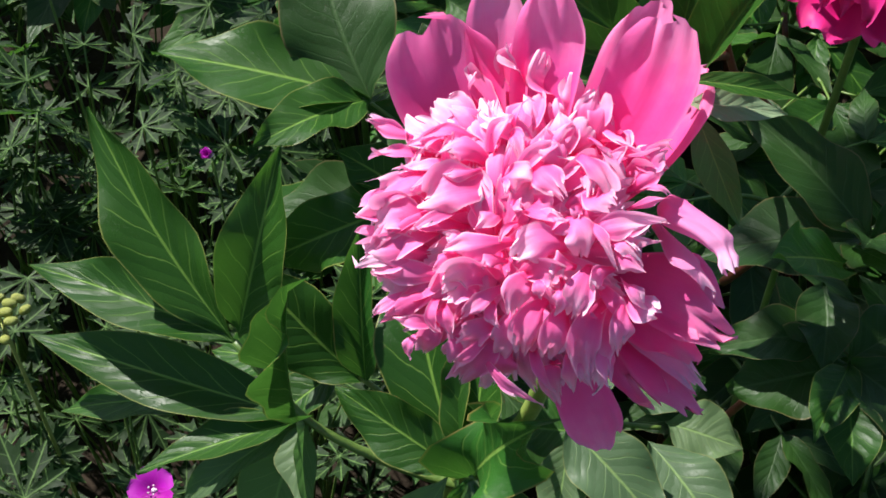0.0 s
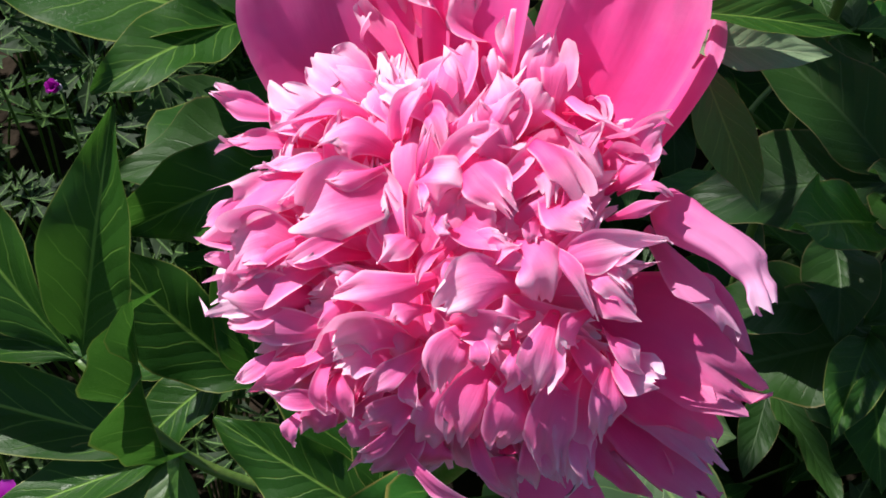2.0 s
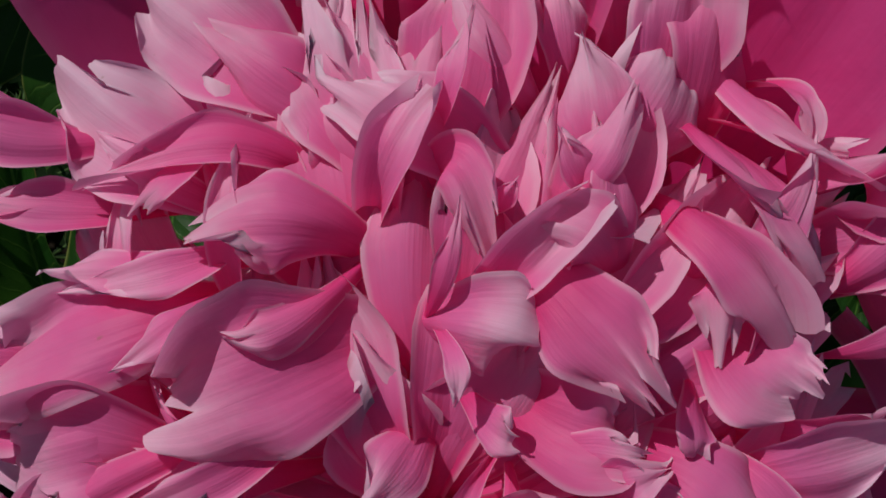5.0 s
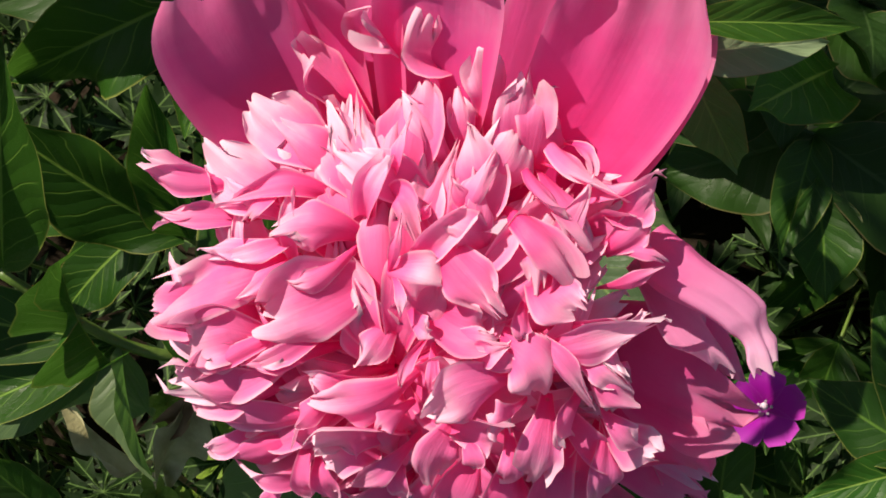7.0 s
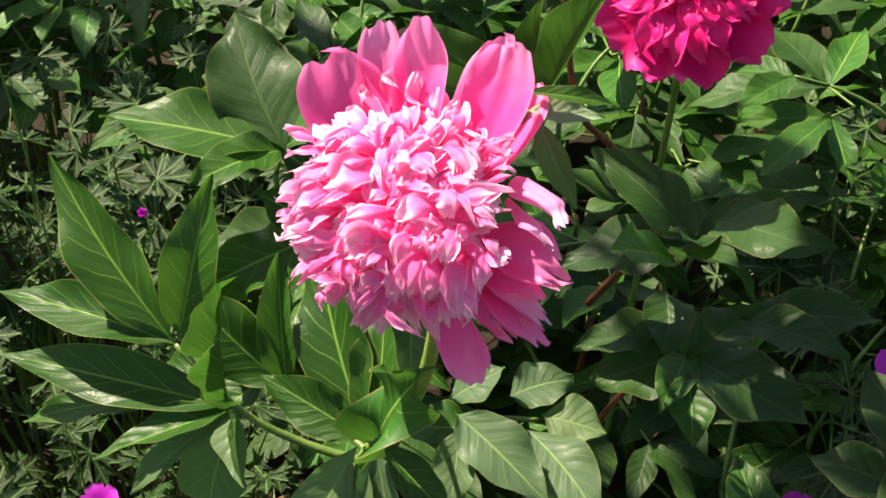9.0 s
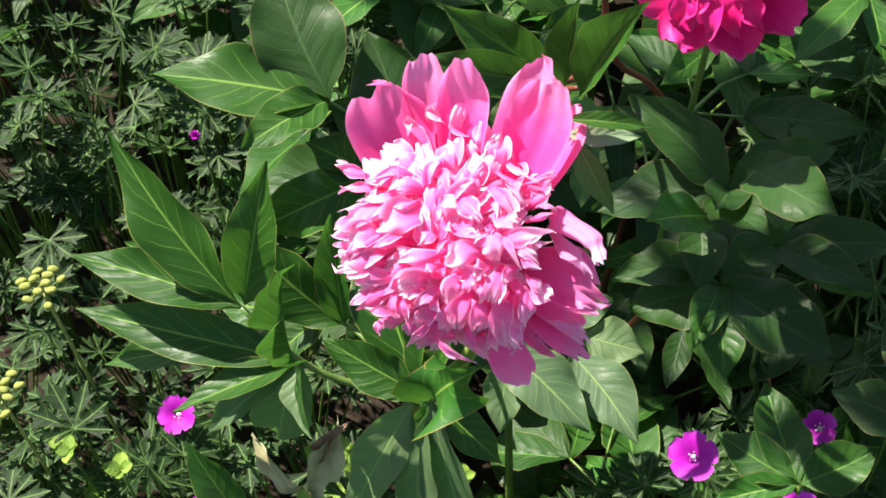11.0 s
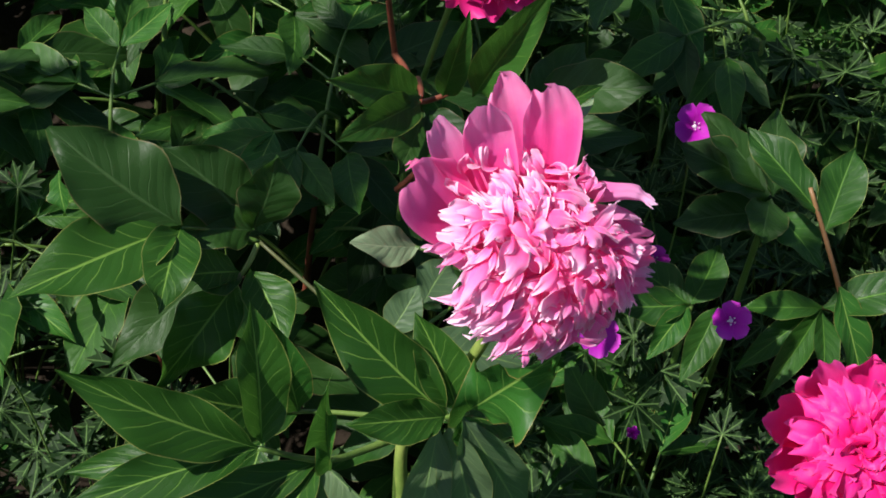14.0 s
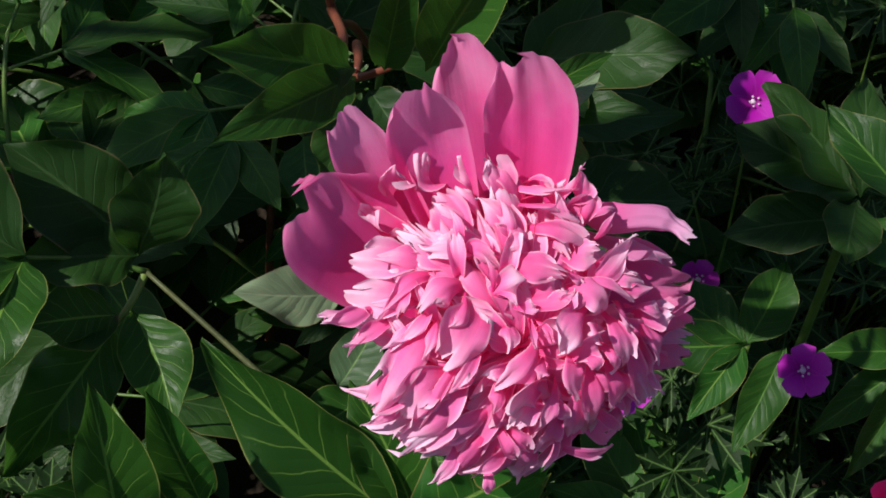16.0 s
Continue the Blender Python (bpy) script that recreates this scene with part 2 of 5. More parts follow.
def sheet(shape, nu, nv):
    """A thin curved sheet from shape(u, v), v from -1 to 1, with its map."""
    bm = bmesh.new()
    layer = bm.loops.layers.uv.new("UVMap")
    grid = [[bm.verts.new(shape(i / nu, 2 * j / nv - 1)) for j in range(nv + 1)] for i in range(nu + 1)]
    for i in range(nu):
        for j in range(nv):
            f = bm.faces.new((grid[i][j], grid[i + 1][j], grid[i + 1][j + 1], grid[i][j + 1]))
            for loop, (a, b) in zip(f.loops, ((i, j), (i + 1, j), (i + 1, j + 1), (i, j + 1))):
                loop[layer].uv = (a / nu, b / nv)
    return bm


# ---- leaves ----
def leaf_shape(rng, bend=0.10, fold=0.22, wave=0.025, belly=0.45, ratio=0.17):
    """A leaflet one long and two wide (half width one), to be scaled."""
    p1, p2, tw = rng.uniform(0, 6), rng.uniform(0, 6), rng.uniform(-0.25, 0.25)
    bow = rng.uniform(-0.06, 0.06)

    def shape(u, v):
        w = (math.sin(math.pi * min(1.0, u ** (0.66 + belly * 0.5))) ** 0.92) * (1 - 0.06 * u)
        w = w * (1 - 0.22 * max(0.0, (u - 0.72) / 0.28) ** 1.5) * min(1.0, 0.25 + u * 6) + 0.012
        if u > 0.985:
            w = 0.02
        w *= 1 + 0.035 * math.sin(p1 + 13 * u + (2 if v > 0 else 0)) * math.sin(math.pi * u)
        z = -bend * (u * u) + 0.04 * math.sin(math.pi * u)
        z = z * 0.62 + ratio * (fold * abs(v) ** 1.2 * w + tw * v * w * u)
        z += ratio * wave * 6 * (math.sin(p1 + 9 * u) * v * abs(v) + 0.7 * math.sin(p2 + 17 * u) * abs(v) ** 3)
        return Vector((u, v * w + bow * math.sin(math.pi * u) * 2, z))

    return shape


def leaf_frame(base, tip, roll, up=(0, -0.25, 1)):
    b, t = Vector(base), Vector(tip)
    x = (t - b).normalized()
    z = Vector(up)
    z = (z - x * z.dot(x)).normalized()
    y = z.cross(x)
    m = Matrix((x, y, z)).transposed()
    return Matrix.Translation(b) @ m.to_4x4() @ Matrix.Rotation(radians(roll), 4, "X")


LEAF_RNG = random.Random(5)


def leaflet(stalk, base, tip, width, roll=0, bend=0.10, fold=0.3, material=None, up=(0, -0.25, 1), wave=0.026, name="leaflet", label=""):
    """One leaflet of its own shape, from base to tip, under its leaf stalk."""
    length = (Vector(tip) - Vector(base)).length
    half = width / 2
    own = leaf_shape(LEAF_RNG, bend, fold, wave, ratio=half / length)

    def shape(u, v):
        p = own(u, v)
        return Vector((p.x * length, p.y * half, p.z * length))

    # the bend lowers the far end: aim so that the tip comes out where it belongs
    drop = own(1, 0).z * length
    aim = leaf_frame(base, tip, roll, up)
    aim = aim @ Matrix.Rotation(math.atan2(drop, length), 4, "Y")
    bm = sheet(shape, 18, 10)
    here = plant_of(stalk).location
    return part(name, bm, material or (M_LEAF_NEAR if plant_of(stalk) == PINK else M_LEAF), stalk, label, Matrix.Translation(-here) @ aim)


def plant_of(ob):
    while ob.parent:
        ob = ob.parent
    return ob


def leaf_stalk(plant, points, radius, material=None):
    here = plant.location
    n = len(points)
    radii = [radius * (1.15 - 0.5 * i / max(1, n - 1)) for i in range(n)]
    return part("leaf_stalk", tube([Vector(p) - here for p in points], radii, 7), material or M_STALK, plant)


# ---- flowers ----
def petal_sheet(base, mid, tip, face, width, rng, cup=0.25, ruffle=0.05, notch=0.12, round_tip=False, nu=16, nv=10, curl=0.0, arc=0.0):
    """A petal along a bent line from base to tip, hollow across, ragged at its end."""
    base, mid, tip, face = Vector(base), Vector(mid), Vector(tip), Vector(face).normalized()
    length = (mid - base).length + (tip - mid).length
    p = [rng.uniform(0, 6.3) for _ in range(6)]
    nicks = [(rng.uniform(-0.75, 0.75), rng.uniform(0.10, 0.22)) for _ in range(rng.choice((1, 1, 2, 3)))]
    twist = rng.uniform(-0.7, 0.7)
    skew, taper, roll = rng.uniform(-0.10, 0.10), rng.uniform(0.35, 0.75), rng.uniform(-0.6, 0.9)
    half = width / 2

    def shape(u, v):
        if round_tip:
            s = min(1.0, u / 0.72)
            w = 0.34 + 0.66 * s * (2 - s)
            if u > 0.72:
                w *= 1 - 0.30 * ((u - 0.72) / 0.28) ** 2.4
            reach = u
            if u > 0.6:
                reach = u - (0.022 * math.sin(p[0] + 4 * v) + 0.014 * math.sin(p[1] + 7 * v) + 0.005 * math.sin(p[4] + 19 * v) + 0.085 * abs(v) ** 2.6 + 0.030 * math.exp(-((v - 0.5 * math.sin(p[5])) / 0.12) ** 2)) * (u - 0.6) / 0.4
        else:
            s = min(1.0, u / 0.74)
            w = 0.26 + 0.74 * s * s * (3 - 2 * s)
            if u > 0.74:
                w *= 1 - taper * ((u - 0.74) / 0.26) ** 1.6
            cut = notch * sum(math.exp(-((v - a) / b) ** 2) for a, b in nicks) + 0.02 * math.sin(13 * v + p[1]) + 0.34 * v ** 4 + skew * v
            reach = u - (max(0.0, u - 0.45) / 0.55) ** 1.5 * cut
        at = bezier(base, mid, tip, reach)
        along = (bezier(base, mid, tip, min(1, reach + 0.02)) - bezier(base, mid, tip, max(0, reach - 0.02))).normalized()
        out = (face - along * face.dot(along)).normalized()
        side = along.cross(out)
        if not round_tip:
            q = twist * u * u
            side, out = side * math.cos(q) + out * math.sin(q), out * math.cos(q) - side * math.sin(q)
        lift = cup * half * (v * v - 0.3) * (1 - 0.5 * u)
        lift += ruffle * half * u * (math.sin(p[2] + 4 * u + 2.5 * v) + 0.8 * math.sin(p[3] + 5 * v + 2 * u) * abs(v))
        lift += curl * half * max(0.0, u - 0.6) ** 2 * 6 + (0.0 if round_tip else roll * half * u * v ** 4)
        if round_tip:
            lift += half * u * (0.035 * math.sin(p[4] + 9 * v + 2 * u) + 0.30 * max(0.0, u - 0.6) * math.sin(p[5] + 5 * v) + 0.10 * max(0.0, u - 0.5) * math.sin(p[2] + 11 * v + 4 * u))
        if arc:
            turn = v * w * arc
            return at + side * (math.sin(turn) * half / arc) + out * ((math.cos(turn) - 1) * half / arc + lift * 0.3)
        return at + side * (v * w * half * (1 - 0.12 * cup * abs(v))) + out * lift

    return sheet(shape, nu, nv)


def frilled_sheet(base, mid, tip, face, width, rng, ending="blunt", nu=24, nv=24):
    """A soft inner petal: narrow foot, arched back, pleated, its end torn and its edges rolled."""
    face = face.normalized()
    p = [rng.uniform(0, 6.3) for _ in range(8)]
    half = width / 2
    blunt = {"point": 0.14, "ragged": 0.50, "blunt": 0.58, "round": 0.56}[ending]
    power = {"point": 1.4, "ragged": 2.0, "blunt": 2.4, "round": 2.6}[ending]
    count = {"point": 2, "ragged": 5, "blunt": 4, "round": 1}[ending]
    nicks = [(rng.uniform(-0.9, 0.9), rng.uniform(0.07, 0.15), rng.uniform(0.04, 0.12 if ending == "blunt" else 0.20)) for _ in range(count)]
    widest = rng.uniform(0.55, 0.70)
    cup = rng.choice((-1, -1, 1)) * rng.uniform(0.05, 0.5)
    crease = rng.uniform(-0.25, 0.25)
    roll_l, roll_r = rng.uniform(-0.9, 1.3), rng.uniform(-0.9, 1.3)
    skew = 0.0 if ending == "round" else rng.uniform(-0.13, 0.13)
    flick, sway, twist = rng.uniform(-0.6, 0.4), rng.uniform(-0.24, 0.24), rng.uniform(-0.5, 0.5)
    if ending == "point":
        flick *= 0.6

    def shape(u, v):
        s = min(1.0, u / widest)
        w = 0.30 + 0.70 * s * s * (3 - 2 * s)
        if u > widest:
            q = (u - widest) / (1 - widest)
            w *= 1 - (1 - blunt) * q ** power
        w *= 1 + (0.06 * math.sin(p[0] + 8 * u + (2 if v > 0 else 0)) + 0.035 * math.sin(p[7] + 23 * u + (1 if v > 0 else 0))) * u
        torn = sum(d * math.exp(-((v - a) / b) ** 2) for a, b, d in nicks)
        torn += 0.008 * math.sin(19 * v + p[1]) + 0.014 * math.sin(11 * v + p[2]) + 0.15 * abs(v) ** 2.8 + skew * v
        reach = u - max(0.0, (u - 0.4) / 0.6) ** 1.6 * torn
        at = bezier(base, mid, tip, reach)
        along = (bezier(base, mid, tip, min(1, reach + 0.02)) - bezier(base, mid, tip, max(0, reach - 0.02))).normalized()
        out = (face - along * face.dot(along)).normalized()
        side = along.cross(out)
        q = twist * u
        side, out = side * math.cos(q) + out * math.sin(q), out * math.cos(q) - side * math.sin(q)
        lift = cup * (v * v - 0.25) * (1 - 0.35 * u) + crease * (1.0 - math.exp(-4 * v * v)) * u
        lift += (roll_r if v > 0 else roll_l) * max(0.0, abs(v) - 0.55) ** 2 * 3.0 * u
        lift += flick * max(0.0, u - 0.72) ** 2 * 9
        lift += u * (0.10 * math.sin(p[3] + 3.5 * u + 2.2 * v) + 0.035 * math.sin(p[4] + 7.5 * v + u) + 0.17 * math.sin(p[5] + 8 * u) * v * abs(v) + 0.11 * math.sin(p[7] + 14 * u) * abs(v) ** 3 + 0.36 * max(0.0, u - 0.5) * math.sin(p[6] + (4 + p[0] * 0.4) * v))
        bow = sway * math.sin(math.pi * u)
        return at + side * ((v * w + bow) * half) + out * (lift * half)

    return sheet(shape, nu, nv)


def rolled_sheet(base, tip, face, radius, rng):
    """A petal rolled into a tube round its own length, its end crumpled and turned in."""
    base, tip, face = Vector(base), Vector(tip), Vector(face).normalized()
    along = (tip - base).normalized()
    out = (face - along * face.dot(along)).normalized()
    side = along.cross(out)
    length = (tip - base).length
    p = [rng.uniform(0, 6.3) for _ in range(4)]

    def shape(u, v):
        # folded round its length like a furled bud, one lip free, the end crumpled
        turn = 0.5 + v * (2.5 - 0.3 * u + 0.3 * math.sin(p[3] + 3 * u))
        r = radius * (1.12 - 0.42 * u)
        if u < 0.2:
            r *= 0.6 + 2.0 * u
        fold = 0.10 * math.sin(p[1] + 7 * v + 2.5 * u) + 0.06 * math.sin(p[2] + 13 * v - 3 * u) + 0.04 * math.sin(p[0] + 21 * v + 5 * u)
        r *= 1 + fold * (0.6 + 0.8 * u) - 0.22 * max(0.0, v)
        if u > 0.72:
            q = (u - 0.72) / 0.28
            r *= 1 - 0.30 * math.sin(math.pi * min(1.0, q * 1.5)) - 0.35 * q * q + q * (0.15 * math.sin(p[0] + 6 * v) + 0.12 * math.sin(p[1] + 15 * v + 5 * u))
        reach = u * (1 - u * u * (0.03 * math.sin(p[2] + 5 * v) + 0.03 * math.sin(p[3] + 12 * v) + 0.08 * v * v))
        bow = out * (0.10 * length * math.sin(math.pi * u)) + side * (0.06 * length * math.sin(2 * math.pi * u))
        return base + along * (reach * length) + bow + side * (math.sin(turn) * r * 1.1) + out * (math.cos(turn) * r * (1 - 0.25 * u) - radius * 0.5)

    return sheet(shape, 40, 44)


class Bloom:
    """A double peony flower: frame at its middle, n along its axis, in the plant's own space."""

    def __init__(self, plant, at, axis, seed, label, size=1.0, flat=False):
        self.plant, self.rng, self.k, self.flat = plant, random.Random(seed), size / 1000, flat
        self.n = Vector(axis).normalized()
        self.x = Vector((0, 0, 1)).cross(self.n).normalized()
        self.y = self.n.cross(self.x)
        self.o = Vector(at) - plant.location
        bm = bmesh.new()
        bmesh.ops.create_uvsphere(bm, u_segments=20, v_segments=12, radius=1)
        turn = Matrix((self.x, self.y, self.n)).transposed().to_4x4()
        bmesh.ops.transform(bm, matrix=Matrix.Translation(self.at(0, 0, -14 if flat else -7)) @ turn @ Matrix.Diagonal((24 * self.k, 24 * self.k, 13 * self.k, 1)), verts=bm.verts)
        self.ob = part("flower", bm, M_HEART, plant, label)

    def at(self, x, y, n):
        return self.o + (self.x * x + self.y * y + self.n * n) * self.k

    def way(self, x, y, n):
        return self.x * x + self.y * y + self.n * n

    def dome(self, r, A=46.0, H=24.0):
        if self.flat:
            return max(-12.0, 15.0 - 0.009 * r * r)
        return H * math.sqrt(max(0.0, 1 - (r / A) ** 2)) if r < A else -(r - A) * 1.2

    def core(self, phi, phi_base, r_base, r_tip, width, lift, material, sink=12.0, res=(16, 14)):
        """A petal of the dense middle, by the turn and radius of its foot and its tip."""
        g = self.rng
        if self.flat:
            r_tip *= 1 - 0.08 * max(0.0, -math.sin(radians(phi)))
        a, b = radians(phi), radians(phi_base)
        ca, sa, cb, sb = math.cos(a), math.sin(a), math.cos(b), math.sin(b)
        if r_tip > 24:
            # the outer ones lie flatter and reach farther in
            r_base, sink = max(2.0, min(r_base, r_tip - 24)), sink * 0.6
        else:
            sink *= 0.75
        n_tip, n_base = self.dome(r_tip) + (0.6 * lift if r_tip < 24 else 0.4 * lift - 3.0), self.dome(r_base) - sink
        if self.flat:
            # below, the petals turn back under the flower
            n_tip -= 0.07 * max(0.0, -r_tip * sa - 24) ** 2
        xm, ym = (0.46 * r_tip * ca + 0.54 * r_base * cb), (0.46 * r_tip * sa + 0.54 * r_base * sb)
        rm = math.hypot(xm, ym)
        tip = self.at(r_tip * ca, r_tip * sa, n_tip)
        base = self.at(r_base * cb, r_base * sb, n_base)
        mid = self.at(xm, ym, self.dome(rm) + (6.0 if r_tip > 24 else 3.0) + (0.8 if lift > 0 else 0.7) * lift)
        tilt = min(1.2, r_tip / 42)
        face = self.way(ca * tilt * 0.45 + g.uniform(-0.35, 0.35), sa * tilt * 0.45 + g.uniform(-0.35, 0.35), 1.0)
        bm = frilled_sheet(base, mid, tip, face, width * self.k, g, g.choice(("blunt", "ragged", "ragged", "point")), *res)
        return part("petal", bm, material, self.ob)

    def laid(self, base, mid, tip, width, ending, material):
        g = self.rng
        b, m, t = Vector(base), Vector(mid), Vector(tip)
        if t.y < -28 and t.x < 12:
            t = Vector((t.x * 0.94, t.y * 0.93, t.z))
        if ending == "blunt" and g.random() < 0.4:
            ending = "ragged"
        # the foot goes on inwards and down, out of sight
        b = b + (b - m) * 0.25 - Vector((0, 0, 4))
        c = m * 2 - (b + t) * 0.5
        up = Vector((m.x / 46 ** 2, m.y / 46 ** 2, max(m.z, 4) / 24 ** 2)).normalized()
        up = up + Vector((g.uniform(-0.2, 0.2), g.uniform(-0.2, 0.2), 0.35))
        wide = 1.28 if ending != "point" else 1.08
        bm = frilled_sheet(self.at(*b), self.at(*c), self.at(*t), self.way(*up), width * wide * self.k, g, ending)
        return part("petal", bm, material, self.ob)

    def guard(self, base, mid, tip, width, face, material, cup=0.25, ruffle=0.06, name="guard_petal", curl=0.0, label="", arc=0.0):
        bm = petal_sheet(self.at(*base), self.at(*mid), self.at(*tip), self.way(*face), width * self.k, self.rng, cup, ruffle, round_tip=True, nu=24, nv=22, curl=curl, arc=arc)
        return part(name, bm, material, self.ob, label)

    def rolled(self, base, tip, face, radius, material, label):
        bm = rolled_sheet(self.at(*base), self.at(*tip), self.way(*face), radius * self.k, self.rng)
        return part("outer_petal", bm, material, self.ob, label)

    def ragged(self, base, mid, tip, width, face, material, label=""):
        bm = frilled_sheet(self.at(*base), self.at(*mid), self.at(*tip), self.way(*face), width * 1.15 * self.k, self.rng, "ragged", 24, 22)
        return part("outer_petal", bm, material, self.ob, label)

    def rings(self, rings, material, width=(9, 14), sink=12.0, drop=0.0, res=(14, 12)):
        g = self.rng
        for r, count in rings:
            start = g.uniform(0, 360)
            for i in range(count):
                phi = start + 360 * i / count + g.uniform(-9, 9)
                rt = r + g.uniform(-2.5, 2.5)
                self.core(phi, phi + g.uniform(-14, 14), max(0.5, rt - g.uniform(15, 23)), rt, g.uniform(*width), g.uniform(-2, 4) - drop, material, sink, res)


# ---- ground ----
def ground_sheet():
    bm = bmesh.new()
    layer = bm.loops.layers.uv.new("UVMap")
    marks = [-400, -60, -12, -4] + [-2.5 + 0.125 * i for i in range(49)] + [5, 12, 60, 400]
    rows = [[bm.verts.new((x, y, 0.03 * noise.noise(Vector((x * 2.1, y * 2.1, 0))) + 0.012 * noise.noise(Vector((x * 9, y * 9, 3))))) for x in marks] for y in marks]
    for i in range(len(marks) - 1):
        for j in range(len(marks) - 1):
            bm.faces.new((rows[i][j], rows[i][j + 1], rows[i + 1][j + 1], rows[i + 1][j]))
    return tagged(new("ground", mesh_of("ground", bm, M_SOIL)), "dark crumbly garden soil in the shade of the plants", "ground", kind="structure")


ground_sheet()

# ---- the pink peony ----
PINK = root("pink_peony_plant", (-0.02, 0.08, 0.0), "peony with one ragged pink double flower and dark divided leaves", "peony", "peonies in bloom")


def here(points, plant):
    return [Vector(p) - plant.location for p in points]


part("stem", tube(here([(-0.020, 0.054, 0.000), (-0.036, 0.040, 0.225), (-0.034, 0.046, 0.345), (-0.022, 0.058, 0.400), (0.007, 0.044, 0.461), (0.017, 0.035, 0.523), (0.010, 0.028, 0.564)], PINK), [0.0045, 0.004, 0.0036, 0.0034, 0.0032, 0.0032, 0.0045], 12), M_STEM, PINK, "thick pale green stem")
bloom = Bloom(PINK, (0.002, 0.012, 0.580), (-0.22, -0.63, 0.745), 11, "full ragged pink double peony flower, its edges almost white in the sun", flat=True)

# the broad outer petals that stand behind the middle
bloom.guard((-14, 16, -14), (-31, 37, -14), (-38, 58, 0), 35, (0.25, -0.3, 1), M_GUARD, 0.30, 0.07)
bloom.guard((-8, 22, -14), (-20, 48, -12), (-23, 74, -4), 20, (0.3, -0.3, 1), M_GUARD, 0.7, 0.14)
bloom.guard((0, 22, -14), (-4, 50, -8), (-4, 76, 1), 23, (0.0, -0.3, 1), M_GUARD, 0.45, 0.22, curl=0.5)
bloom.guard((8, 20, -18), (18, 50, -26), (20, 81, -23), 24, (-0.1, -0.3, 1), M_GUARD, 0.3, 0.12)
bloom.guard((12, 18, -14), (28, 45, -10), (29, 72, -2), 28, (-0.2, -0.2, 1), M_GUARD, 0.4, 0.06)
bloom.guard((16, 14, -16), (36, 38, -24), (36, 65, -27), 20, (-0.6, 0.0, 1), M_GUARD, 0.35, 0.10)
# the outer petals that hang at the side and below
bloom.rolled((38, 25, -11), (61, 10, 1), (0.35, 0.55, 0.75), 4.4, M_FADED, "rolled faded lilac-pink outer petal")
bloom.ragged((36, 18, -14), (48, 11, -10), (57, 3, -9), 9, (0.5, 0.2, 0.8), M_FADED, "crumpled faded lilac-pink outer petal")
bloom.ragged((22, 4, -16), (46, 2, -12), (64, -7, -11), 21, (0.2, 0.2, 1), M_GUARD)
bloom.ragged((24, -2, -16), (44, -8, -12), (57, -17, -10), 15, (0.2, 0.2, 1), M_GUARD)
bloom.ragged((20, -8, -13), (45, -11, -11), (60, -24, -19), 9, (0.2, 0.2, 1), M_FADED, "pink outer petal with browned ragged edge")
bloom.ragged((20, -10, -15), (42, -17, -14), (58, -30, -25), 16, (0.1, 0.3, 1), M_GUARD)
bloom.ragged((18, -14, -16), (38, -24, -15), (48, -32, -22), 13, (0.1, 0.2, 1), M_GUARD)
bloom.guard((12, -18, -18), (28, -33, -20), (35, -49, -35), 18, (0.1, -0.1, 1), M_GUARD, 0.35, 0.14)
bloom.ragged((-4, -22, -8), (-9, -32, -14), (-12, -36, -31), 4.5, (0, -0.6, 0.8), M_PETAL)
bloom.ragged((-1, -24, -8), (-4, -33, -13), (-7, -37, -26), 4.5, (0, -0.6, 0.8), M_PETAL)


def laid(base, mid, tip, width, ending):
    """A petal that arches from its foot over the middle to its tip."""
    bloom.laid(base, mid, tip, width, ending, M_PETAL)


laid((-5.2, 14.5, 9.9), (-12.7, 12.0, 16.0), (-22.9, 6.4, 14.5), 11.1, "blunt")
laid((-9.6, 19.7, 12.4), (-13.4, 16.1, 15.9), (-18.4, 14.5, 15.7), 3.8, "point")
laid((-8.8, 20.2, 10.0), (-14.7, 23.8, 12.6), (-23.2, 19.8, 10.7), 6.3, "blunt")
laid((-14.3, 24.3, 6.9), (-21.7, 27.8, 8.0), (-33.0, 20.8, 6.5), 4.4, "point")
laid((-21.8, 26.3, 5.7), (-25.4, 24.8, 8.2), (-28.6, 20.0, 8.3), 4.3, "blunt")
laid((-9.3, 19.6, 7.3), (-9.3, 27.9, 5.2), (-16.3, 34.6, 0.6), 8.6, "blunt")
laid((-12.0, 20.1, 5.2), (-17.4, 27.5, 3.5), (-23.8, 31.8, 0.4), 8.4, "blunt")
laid((2.6, 24.6, 4.8), (-4.6, 31.4, 6.9), (-15.1, 34.2, 4.5), 6.8, "blunt")
laid((4.3, 31.5, 1.2), (-1.1, 38.4, -0.5), (-7.5, 43.5, -3.6), 5.0, "point")
laid((5.0, 34.2, -1.0), (3.7, 39.9, -2.8), (1.5, 44.7, -6.4), 4.1, "blunt")
laid((7.3, 27.2, 2.7), (10.9, 35.7, 1.2), (13.4, 41.4, -3.0), 7.8, "blunt")
laid((9.2, 26.5, 7.7), (6.4, 31.0, 8.7), (4.0, 34.3, 7.8), 2.9, "point")
laid((11.1, 21.3, 9.2), (9.0, 27.5, 11.0), (3.5, 26.8, 10.3), 5.1, "blunt")
laid((1.7, 24.3, 10.4), (8.4, 21.9, 14.5), (16.2, 15.8, 14.9), 6.8, "ragged")
laid((-5.3, 16.5, 12.0), (-0.2, 19.6, 14.5), (5.6, 18.7, 14.8), 7.0, "round")
laid((-3.2, 17.8, 14.6), (-2.4, 23.0, 15.0), (-2.5, 28.4, 12.3), 1.9, "point")
